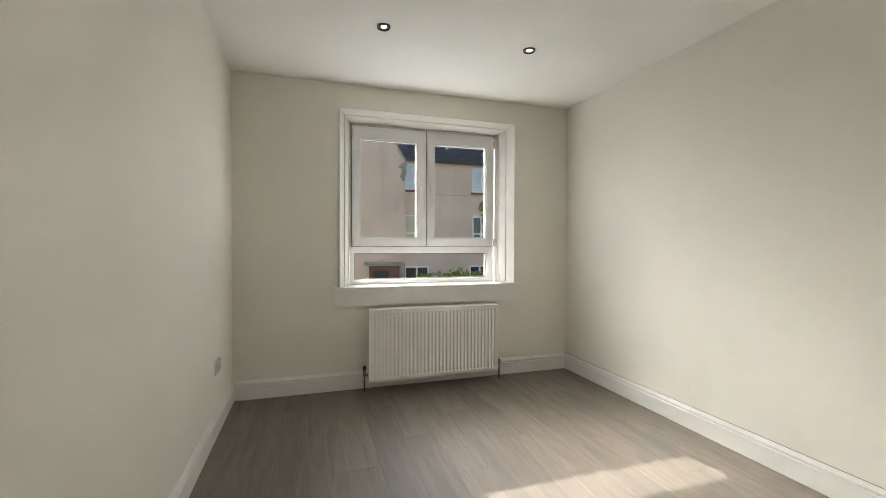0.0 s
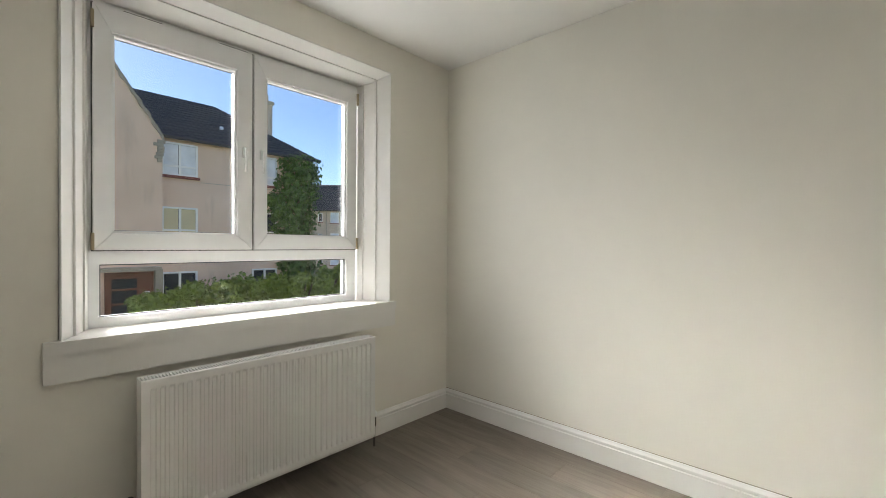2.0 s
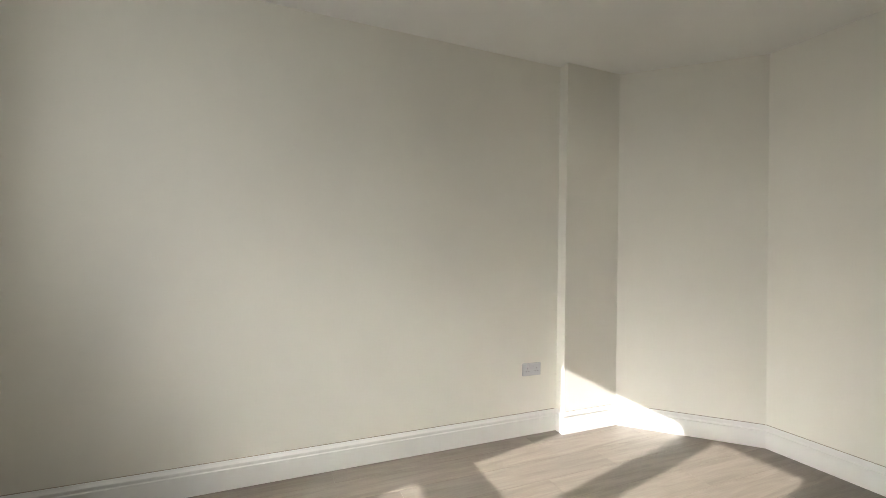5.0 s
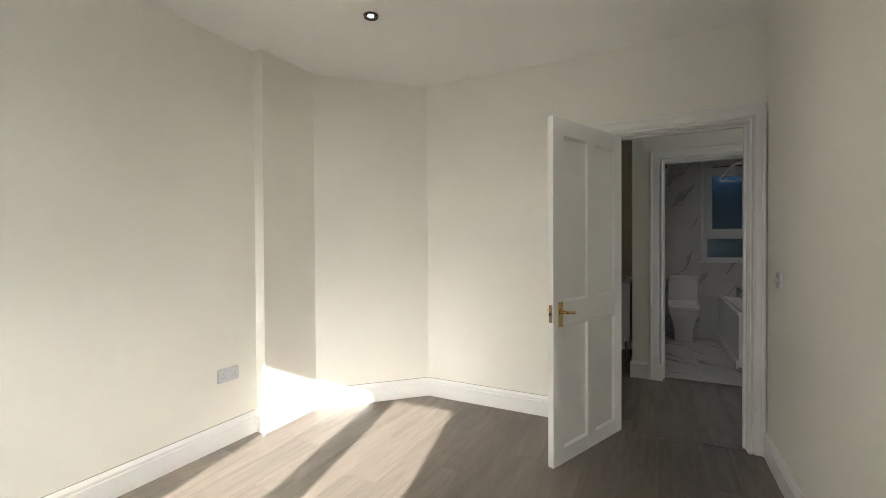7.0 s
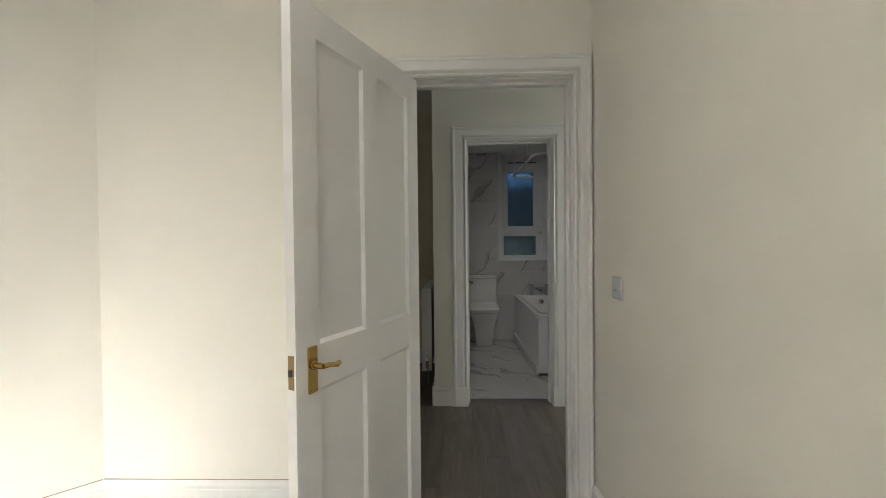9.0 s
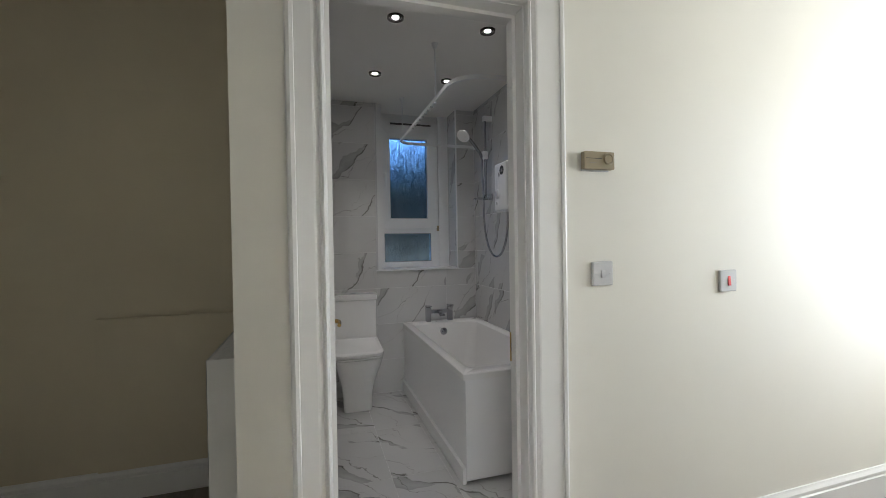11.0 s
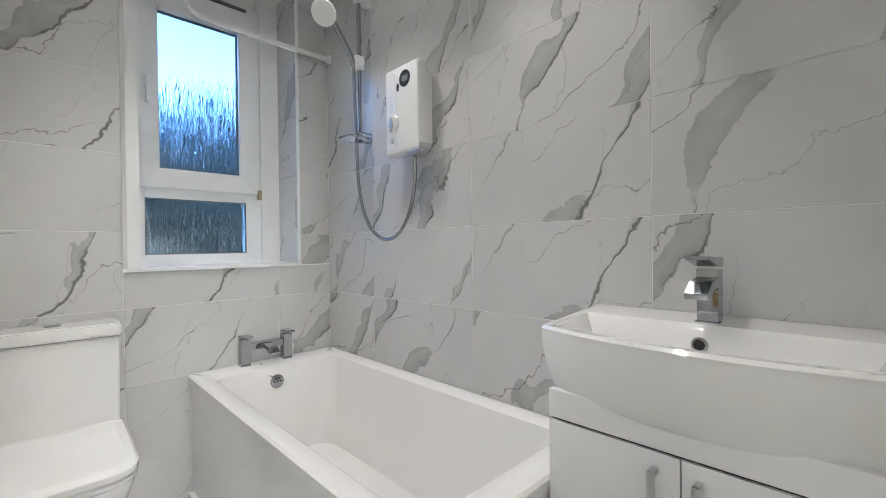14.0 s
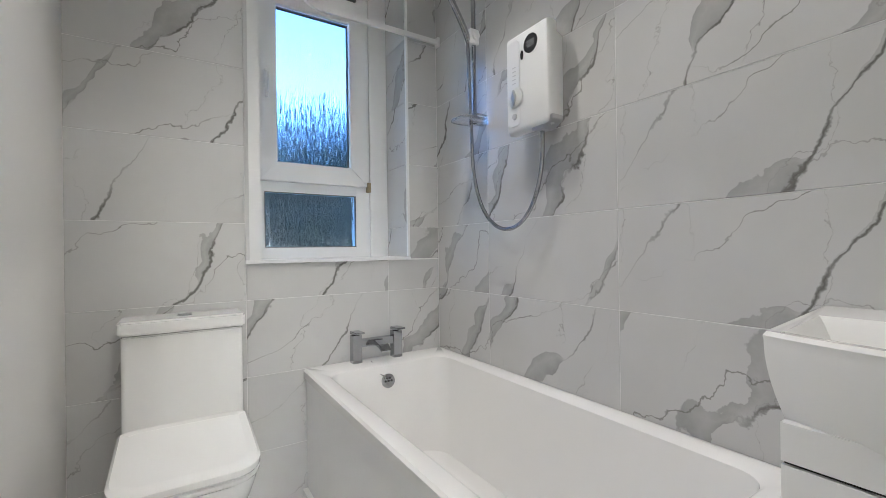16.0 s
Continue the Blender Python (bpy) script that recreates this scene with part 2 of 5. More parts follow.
SLATE = painted("dark_slate", (0.035, 0.037, 0.045), 0.65, 0.6, 0.25)
SLATE_OLD = painted("old_slate", (0.075, 0.075, 0.08), 0.75, 0.6, 0.25)
STONE = painted("weathered_stone", (0.36, 0.32, 0.26), 0.9, 0.8, 0.2)
CONCRETE = painted("grey_concrete", (0.30, 0.28, 0.25), 0.9, 0.6, 0.12)
BROWN = painted("brown_stained_wood", (0.16, 0.055, 0.03), 0.55, 0.2, 0.15)
RED_SILL = painted("red_painted_sill", (0.19, 0.05, 0.035), 0.6, 0.3, 0.12)
GRASS = painted("garden_grass", (0.07, 0.11, 0.03), 0.9, 0.8, 0.35)
TARMAC = painted("pale_tarmac", (0.12, 0.115, 0.11), 0.9, 0.8, 0.15)
BLIND = painted("cream_blind", (0.62, 0.55, 0.36), 0.7, 0.1, 0.05)
CURTAIN = painted("net_curtain", (0.72, 0.75, 0.80), 0.8, 0.2, 0.12)
BIN_MAT = painted("dark_bin_plastic", (0.025, 0.027, 0.032), 0.45, 0.1, 0.1)
IRON = material("black_iron", (0.02, 0.02, 0.02), 0.5)
DARKGLASS = material("dark_window_glass", (0.03, 0.035, 0.045), 0.06)


def leaf_material(name, a, b2):
    m = material(name, a, 0.5)
    n, l, bs = tree_of(m)
    g = n.new("ShaderNodeNewGeometry")
    put(m, "Base Color", ramp(m, g.outputs["Random Per Island"], (0.0, a), (1.0, b2)))
    return m


IVY = leaf_material("ivy_leaves", (0.035, 0.09, 0.010), (0.11, 0.21, 0.022))
HEDGE = leaf_material("conifer_leaves", (0.09, 0.16, 0.010), (0.23, 0.33, 0.022))
YEW = leaf_material("yew_leaves", (0.022, 0.036, 0.036), (0.055, 0.075, 0.07))
BARK = painted("bark", (0.10, 0.07, 0.045), 0.9, 0.8, 0.3)


# ---- mesh helpers ----
def box(bm, x0, x1, y0, y1, z0, z1):
    v = [bm.verts.new((x, y, z)) for z in (z0, z1) for y in (y0, y1) for x in (x0, x1)]
    for f in ((0, 2, 3, 1), (4, 5, 7, 6), (0, 1, 5, 4), (2, 6, 7, 3), (0, 4, 6, 2), (1, 3, 7, 5)):
        bm.faces.new([v[i] for i in f])
    return bm


def prism(bm, poly, lo, hi, axis="z"):
    """A polygon drawn out along an axis. The polygon's two coordinates are the other two axes, in the order x, y, z."""
    def at(p, h):
        return {"z": (p[0], p[1], h), "y": (p[0], h, p[1]), "x": (h, p[0], p[1])}[axis]
    a, b = [bm.verts.new(at(p, lo)) for p in poly], [bm.verts.new(at(p, hi)) for p in poly]
    fs = [bm.faces.new(a), bm.faces.new(b)]
    for i in range(len(poly)):
        j = (i + 1) % len(poly)
        fs.append(bm.faces.new((a[i], a[j], b[j], b[i])))
    bmesh.ops.recalc_face_normals(bm, faces=fs)
    return bm


def rings(bm, loops, close=True, caps=True):
    """A skin over loops of points, each with the same count."""
    vs = [[bm.verts.new(p) for p in loop] for loop in loops]
    n, fs = len(vs[0]), []
    for a, b in zip(vs, vs[1:]):
        for i in range(n if close else n - 1):
            j = (i + 1) % n
            fs.append(bm.faces.new((a[i], a[j], b[j], b[i])))
    if caps:
        fs += [bm.faces.new(vs[0]), bm.faces.new(vs[-1])]
    bmesh.ops.recalc_face_normals(bm, faces=fs)
    return bm


def circle(c, r, axis, n=16, r2=None):
    axis = Vector(axis).normalized()
    u = axis.orthogonal().normalized()
    w = axis.cross(u)
    return [Vector(c) + r * math.cos(k * math.tau / n) * u + (r2 or r) * math.sin(k * math.tau / n) * w for k in range(n)]


def rod(bm, p, q, r, n=14, r2=None):
    d = Vector(q) - Vector(p)
    return rings(bm, [circle(p, r, d, n), circle(q, r2 if r2 is not None else r, d, n)])


def tube(bm, pts, r, n=10):
    pts = [Vector(p) for p in pts]
    loops, u = [], None
    for i, p in enumerate(pts):
        d = (pts[min(i + 1, len(pts) - 1)] - pts[max(i - 1, 0)]).normalized()
        u = d.orthogonal().normalized() if u is None else (u - d * u.dot(d)).normalized()
        w = d.cross(u)
        loops.append([p + r * math.cos(k * math.tau / n) * u + r * math.sin(k * math.tau / n) * w for k in range(n)])
    return rings(bm, loops)


def turned(bm, c, axis, profile, n=24):
    """A turned shape: profile is rows of (height along the axis, radius)."""
    axis = Vector(axis).normalized()
    return rings(bm, [circle(Vector(c) + axis * h, max(r, 0.0004), axis, n) for h, r in profile])


def rounded(x0, x1, y0, y1, r, n=5):
    """A rectangle with round corners, as points."""
    out = []
    for cx, cy, a in ((x1 - r, y1 - r, 0), (x0 + r, y1 - r, 90), (x0 + r, y0 + r, 180), (x1 - r, y0 + r, 270)):
        out += [(cx + r * math.cos(radians(a + 90 * k / n)), cy + r * math.sin(radians(a + 90 * k / n))) for k in range(n + 1)]
    return out


def part(name, bm, mat, parent=None, label="", bevel=0.0, smooth=False, seg=2):
    if bevel:
        es = [e for e in bm.edges if e.is_manifold and e.calc_face_angle(0) > 0.5]
        bmesh.ops.bevel(bm, geom=es, offset=bevel, segments=seg, affect="EDGES", clamp_overlap=True)
    me = bpy.data.meshes.new(name)
    bm.to_mesh(me)
    bm.free()
    me.materials.append(mat)
    if smooth:
        me.shade_smooth()
        me.set_sharp_from_angle(angle=radians(38))
    ob = new(name, me)
    ob.parent = parent
    return tagged(ob, label) if label else ob


def B():
    return bmesh.new()


def thing(name, m, label, category, group=""):
    ob = new(name)
    ob.matrix_basis = m
    ob.empty_display_size = 0.1
    return tagged(ob, label, category, group)


def struct(name, bm, mat, label, category="", bevel=0.0):
    return tagged(part(name, bm, mat, None, "", bevel), label, category or name.split("_")[0], "", "structure")


def shared(name, me, loc, parent, turn=(0, 0, 0)):
    """One piece of many, on a mesh that its likes share."""
    ob = new(name, me)
    ob.parent = parent
    ob.location = loc
    ob.rotation_euler = turn
    return ob


def mesh_of(name, bm, mat):
    me = bpy.data.meshes.new(name)
    bm.to_mesh(me)
    bm.free()
    me.materials.append(mat)
    return me

H = 2.585          # bedroom and hall ceiling
BH = 2.39          # bathroom ceiling
# lamps of the place, and an added unseen pair in the bathroom
window_light("bedroom_sky_light", 0.90, 2.36, 4.255, 0.90, 2.33, (0, -1, 0), BED_SKY, (0.93, 0.96, 1.0))
DOWNLIGHTS = [(1.017, 3.25), (2.03, 3.25), (1.017, 1.145), (2.045, 1.145)]
# the pair at y = -2.10 is unseen, added to brighten the near side
BATH_LIGHTS = [(0.15, -2.83), (-0.36, -2.83), (0.15, -2.10), (-0.36, -2.10)]
for px, py in DOWNLIGHTS:
    downlight_lamp(px, py, H - 0.016, BED_DOWN, (1.0, 0.95, 0.88), 150)
for px, py in BATH_LIGHTS:
    downlight_lamp(px, py, BH - 0.016, BATH_DOWN, (1.0, 0.95, 0.89), 98)

# ---- bedroom structure ----
bm = B()
box(bm, -0.15, 0.814, 4.275, 4.60, 0, H)
box(bm, 2.448, 3.30, 4.275, 4.60, 0, H)
box(bm, 0.814, 2.448, 4.275, 4.60, 0, 0.80)
box(bm, 0.814, 2.448, 4.275, 4.60, 2.384, H)
struct("wall_north", bm, WALL, "warm white painted wall with a window opening")
struct("wall_west", box(B(), -0.15, 0.0, 0.03, 4.275, 0, H), WALL, "warm white painted bedroom wall")
struct("wall_east", prism(B(), [(3.03, 4.275), (3.03, 1.145), (2.945, 1.145), (2.945, 0.672), (2.30, 0.03), (2.30, -0.09), (3.30, -0.09), (3.30, 4.275)], 0, H), WALL,
       "warm white painted wall with a boxed step and a slanted corner")
bm = B()
box(bm, 0.86, 2.30, -0.09, 0.03, 0, H)
box(bm, -2.75, 0.07, -0.09, 0.03, 0, H)
box(bm, 0.07, 0.86, -0.09, 0.03, 2.03, H)
struct("wall_south", bm, WALL, "warm white painted wall with a doorway")
struct("ceiling_bedroom", box(B(), -0.15, 3.30, -0.09, 4.60, H, H + 0.15), CEIL, "matt white plaster ceiling", "ceiling")
floor = struct("floor", box(B(), -2.9, 3.30, -2.6, 4.60, -0.20, -0.012), JOINT, "grey-brown oak laminate plank floor", "floor")

# ---- hall structure ----
bm = B()
box(bm, -2.75, -0.14, -1.37, -1.245, 0, H)
box(bm, 0.56, 0.79, -1.37, -1.245, 0, H)
box(bm, -0.14, 0.56, -1.37, -1.245, 2.045, H)
struct("wall_hall", bm, WALL, "white painted hall wall with the bathroom doorway")
struct("wall_hall_side", box(B(), 0.607, 0.79, -3.80, -1.37, 0, H), WALL, "white painted wall between hall and bathroom")
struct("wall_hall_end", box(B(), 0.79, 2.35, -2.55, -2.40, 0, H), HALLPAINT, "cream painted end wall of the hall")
struct("wall_hall_east", box(B(), 2.20, 2.35, -2.40, -0.09, 0, H), WALL, "white painted hall wall")
# out-of-view end wall; its opening is assumed, to hold the hall's lamp
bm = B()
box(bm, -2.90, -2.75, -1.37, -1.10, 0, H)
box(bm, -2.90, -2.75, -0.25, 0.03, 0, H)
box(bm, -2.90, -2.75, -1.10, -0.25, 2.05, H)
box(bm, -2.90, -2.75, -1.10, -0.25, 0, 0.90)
struct("wall_hall_west", bm, WALL, "white painted hall wall with an assumed, unseen window opening")
struct("ceiling_hall", box(B(), -2.90, 2.35, -2.55, -0.09, H, H + 0.15), CEIL, "matt white hall ceiling", "ceiling")
# lamp added in the unseen opening to brighten the hall
lamp = window_light("hall_window_light", 0, 0.80, 0, 0, 1.10, (1, 0, 0), HALL_FILL, (0.91, 0.95, 1.0))
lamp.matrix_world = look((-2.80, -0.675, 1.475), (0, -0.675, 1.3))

# ---- bathroom structure ----
bm = B()
box(bm, 0.0735, 0.607, -3.80, -3.4383, 0, BH)
box(bm, -0.96, -0.6365, -3.80, -3.4383, 0, BH)
box(bm, -0.6365, 0.0735, -3.80, -3.4383, 0, 1.007)
box(bm, -0.635, 0.072, -3.80, -3.69, 2.32, BH)
struct("wall_bath_south", bm, GROUT, "tiled bathroom wall with a window recess")
struct("wall_bath_west", box(B(), -0.96, -0.8013, -3.4383, -1.37, 0, BH), GROUT, "tiled bathroom wall beside the bath")
struct("ceiling_bathroom", box(B(), -0.96, 0.607, -3.80, -1.37, BH, BH + 0.15), CEIL, "matt white bathroom ceiling", "ceiling")
bath_floor = struct("floor_bathroom", box(B(), -0.96, 0.607, -3.80, -1.385, -0.20, -0.0013), GROUT, "marble-look porcelain tiled floor", "floor")
struct("wall_bath_paint", box(B(), 0.600, 0.6065, -3.44, -1.372, 0.0, BH), GLOSS, "white painted bathroom wall")


# ---- trim ----
def run(bm, p, q, side, profile):
    """A moulding from p to q on the floor plan; side: +1 if the room lies to the left of the way. profile: (out, up) points."""
    p, q = Vector(p), Vector(q)
    d = (q - p).normalized()
    n = Vector((-d.y, d.x)) * side
    loops = []
    for e in (p, q):
        loops.append([(e.x + n.x * o, e.y + n.y * o, u) for o, u in profile])
    return rings(bm, loops)


SKIRT = [(0, 0), (0.018, 0), (0.018, 0.106), (0.012, 0.110), (0.012, 0.116), (0.0165, 0.119), (0.0165, 0.128), (0.009, 0.139), (0.005, 0.147), (0, 0.148)]


def skirting(name, p, q, side, label="white gloss moulded skirting board"):
    struct("baseboard_" + name, run(B(), p, q, side, SKIRT), GLOSS, label, "skirting")


skirting("north", (0.018, 4.275), (3.012, 4.275), -1)
skirting("west", (0, 0.05), (0, 4.275), -1)
skirting("east", (3.03, 1.163), (3.03, 4.275), 1)
skirting("step", (2.945, 1.145), (3.03, 1.145), 1)
skirting("pier", (2.945, 0.672), (2.945, 1.163), 1)
skirting("slant", (2.305, 0.035), (2.94, 0.667), 1)
skirting("south", (0.947, 0.03), (2.30, 0.03), 1)
skirting("hall_wall", (0.657, -1.245), (0.808, -1.245), 1)
skirting("hall_wall_switches", (-2.75, -1.245), (-0.262, -1.245), 1)
skirting("hall_side", (0.79, -2.40), (0.79, -1.245), -1)
skirting("hall_end", (0.79, -2.40), (2.20, -2.40), 1)


def doorway(name, x0, x1, top, y_front, y_back, outer_l, outer_r, head, stop_y, label):
    """Lining, stop and moulded architrave of a doorway in a wall along x; the front looks along +y."""
    root = thing(name, pose((x0 + x1) / 2, y_front, 0), label, "door frame")
    root["kind"] = "structure"
    ox, oy = (x0 + x1) / 2, y_front
    bm = B()
    box(bm, x0 - 0.03 - ox, x0 - ox, y_back - oy, y_front - oy, 0, top + 0.03)
    part("lining", bm, GLOSS, root)
    bm = B()
    box(bm, x1 - ox, x1 + 0.03 - ox, y_back - oy, y_front - oy, 0, top + 0.03)
    part("lining", bm, GLOSS, root)
    part("lining", box(B(), x0 - ox, x1 - ox, y_back - oy, y_front - oy, top, top + 0.03), GLOSS, root)
    for a, b in ((x0, x0 + 0.013), (x1 - 0.013, x1)):
        part("stop", box(B(), a - ox, b - ox, stop_y - 0.035 - oy, stop_y - oy, 0, top - 0.013), GLOSS, root, "", 0.002)
    part("stop", box(B(), x0 - ox, x1 - ox, stop_y - 0.035 - oy, stop_y - oy, top - 0.013, top), GLOSS, root, "", 0.002)

    def arch(w):
        """The moulding's profile over a width: (out from the opening, off the wall)."""
        return [(0, 0), (0, 0.015), (0.004, 0.024), (0.010, 0.027), (0.015, 0.024), (0.018, 0.012), (0.022, 0.010), (0.027, 0.016), (0.032, 0.023), (0.038, 0.0245), (w - 0.026, 0.0215), (w - 0.024, 0.027), (w - 0.014, 0.0285), (w - 0.006, 0.024), (w - 0.001, 0.014), (w, 0)]

    for inner, outer, sgn in ((x0 - 0.004, outer_l, -1), (x1 + 0.004, outer_r, 1)):
        prof = arch(abs(outer - inner))
        hh = head - top - 0.004
        low = [(inner + sgn * o - ox, u, 0) for o, u in prof]
        high = [(inner + sgn * o - ox, u, top + 0.004 + o * hh / abs(outer - inner)) for o, u in prof]
        part("architrave", rings(B(), [low, high]), GLOSS, root)
    prof = arch(head - top - 0.004)
    hh = head - top - 0.004
    a = [(x0 - 0.004 - (x0 - 0.004 - outer_l) * o / hh - ox, u, top + 0.004 + o) for o, u in prof]
    b = [(x1 + 0.004 + (outer_r - x1 - 0.004) * o / hh - ox, u, top + 0.004 + o) for o, u in prof]
    part("architrave", rings(B(), [a, b]), GLOSS, root)
    return root


for name, x0, x1 in (("a", 0.534, 0.657), ("b", -0.262, -0.114)):
    block = B()
    rings(block, [[(x0, -1.2455, 0), (x1, -1.2455, 0), (x1, -1.219, 0), (x0, -1.219, 0)], [(x0, -1.2455, 0.138), (x1, -1.2455, 0.138), (x1, -1.219, 0.138), (x0, -1.219, 0.138)], [(x0, -1.2455, 0.148), (x1, -1.2455, 0.148), (x1, -1.226, 0.148), (x0, -1.226, 0.148)]])
    struct("trim_block_" + name, block, GLOSS, "white gloss plinth block at the door frame", "trim")
# dark strips that paint the gap's shadow along the skirting's top
for name, p, q in (("east", (3.03, 1.163), (3.03, 4.275)), ("slant", (2.305, 0.035), (2.94, 0.667)), ("south", (0.947, 0.03), (2.30, 0.03)), ("pier", (2.945, 0.672), (2.945, 1.163))):
    struct("trim_gap_" + name, run(B(), p, q, 1, [(0, 0.1475), (0.0035, 0.1475), (0.0035, 0.1505), (0, 0.1505)]), STONE, "dark hairline strip, the painted shade of the gap above the skirting", "trim")


doorway("door_frame_bedroom", 0.095, 0.83, 1.995, 0.03, -0.09, 0.003, 0.945, 2.10, -0.015, "white gloss moulded door frame of the bedroom")
doorway("door_frame_bathroom", -0.11, 0.530, 2.02, -1.245, -1.37, -0.262, 0.645, 2.125, -1.30, "white gloss moulded door frame of the bathroom")


def door_leaf(m, width, height, label):
    """A four-panel door. It runs from the hinge at 0 along +x; the panelled faces look along -y and +y."""
    root = thing("panelled_door", m, label, "door")
    t = 0.035
    k = width / 0.770
    cols = [(0.090 * k, 0.325 * k), (0.415 * k, 0.665 * k)]
    rows = [(0.095, 0.80), (0.938, height - 0.097)]
    part("stile", box(B(), 0, cols[0][0], 0, t, 0.008, height), GLOSS, root, "", 0.002)
    part("stile", box(B(), cols[1][1], width, 0, t, 0.008, height), GLOSS, root, "", 0.002)
    for z0, z1 in ((0.008, 0.095), (0.80, 0.938), (height - 0.097, height)):
        part("rail", box(B(), cols[0][0], cols[1][1], 0.0005, t - 0.0005, z0, z1), GLOSS, root)
    for z0, z1 in rows:
        part("muntin", box(B(), cols[0][1], cols[1][0], 0.0005, t - 0.0005, z0, z1), GLOSS, root)
        for a, b in cols:
            bm = B()
            box(bm, a, b, 0.011, t - 0.011, z0, z1)
            for y, s in ((0.0005, 1), (t - 0.0005, -1)):
                rings(bm, [[(a, y, z0), (b, y, z0), (b, y, z1), (a, y, z1)],
                           [(a + 0.013, y + s * 0.0105, z0 + 0.013), (b - 0.013, y + s * 0.0105, z0 + 0.013), (b - 0.013, y + s * 0.0105, z1 - 0.013), (a + 0.013, y + s * 0.0105, z1 - 0.013)]], True, False)
            part("panel", bm, GLOSS, root, "recessed white panel")
    for s, y in ((-1, 0), (1, t)):
        plate = part("handle_plate", prism(B(), rounded(width - 0.088, width - 0.048, 0.797, 0.940, 0.004, 2), min(y, y + s * 0.004), max(y, y + s * 0.004), "y"), BRASS, root, "brass backplate")
        for sx, sz in ((0.055, 0.805), (0.081, 0.805), (0.055, 0.932), (0.081, 0.932)):
            part("screw", turned(B(), (width - sx, y + s * 0.0038, sz), (0, s, 0), [(0, 0.003), (0.0012, 0.0025)], 8), BRONZE, plate)
        bm = B()
        rod(bm, (width - 0.068, y + s * 0.003, 0.883), (width - 0.068, y + s * 0.045, 0.883), 0.009)
        pts = [(width - 0.068, y + s * 0.045, 0.883), (width - 0.088, y + s * 0.050, 0.884), (width - 0.105, y + s * 0.050, 0.880), (width - 0.128, y + s * 0.048, 0.874), (width - 0.140, y + s * 0.046, 0.878)]
        tube(bm, pts, 0.008)
        turned(bm, (width - 0.068, y, 0.883), (0, s, 0), [(0.003, 0.014), (0.008, 0.014), (0.010, 0.010)])
        part("lever", bm, BRASS, plate, "brass lever handle", 0, True)
    latch = part("latch_plate", box(B(), width - 0.0005, width + 0.0015, 0.007, t - 0.007, 0.825, 0.925), BRONZE, root, "dull bronze latch plate")
    part("latch_bolt", box(B(), width + 0.001, width + 0.008, 0.012, t - 0.012, 0.865, 0.885), BLACK, latch)
    for z in (0.24, height - 0.26):
        part("hinge", box(B(), -0.004, 0.0, 0.002, t - 0.002, z, z + 0.085), BRASS, root, "brass butt hinge")
    return root


ang = math.degrees(math.atan2(0.741 - 0.03, 1.125 - 0.822))
door_leaf(pose(0.828, 0.036, 0, 0, 0, ang), 0.770, 1.985, "white four-panel bedroom door standing open, brass handle")
door_leaf(pose(0.529, -1.374, 0, 0, 0, -91.2), 0.632, 2.01, "white four-panel bathroom door standing open, brass handle")
part("strike_plate", box(B(), -0.1085, -0.107, -1.368, -1.336, 0.795, 0.90), BRASS, bpy.data.objects["door_frame_bathroom"], "brass strike plate").matrix_parent_inverse = bpy.data.objects["door_frame_bathroom"].matrix_basis.inverted()


hole = part("latch_hole", box(B(), -0.1072, -0.1064, -1.360, -1.344, 0.835, 0.862), BLACK, bpy.data.objects["door_frame_bathroom"])
hole.matrix_parent_inverse = bpy.data.objects["door_frame_bathroom"].matrix_basis.inverted()


# ---- bedroom window ----
def framed(bm, x0, x1, z0, z1, w, y0, y1, ws=None):
    """A rectangular frame of mitred bars w wide."""
    l, r, b, t = ws or (w, w, w, w)
    o = [(x0, z0), (x1, z0), (x1, z1), (x0, z1)]
    i = [(x0 + l, z0 + b), (x1 - r, z0 + b), (x1 - r, z1 - t), (x0 + l, z1 - t)]
    for k in range(4):
        j = (k + 1) % 4
        prism(bm, [o[k], o[j], i[j], i[k]], y0, y1, "y")
    return bm


win = thing("window_1", pose(1.62, 4.47, 0.87), "white plastic casement window with two sashes over a fixed pane", "window")
win["kind"] = "structure"
W0 = Matrix.Translation((-1.62, -4.47, -0.87))


def wpart(name, bm, mat, parent=None, label="", bevel=0.0, smooth=False):
    bm.transform(W0)
    return part(name, bm, mat, parent or win, label, bevel, smooth)


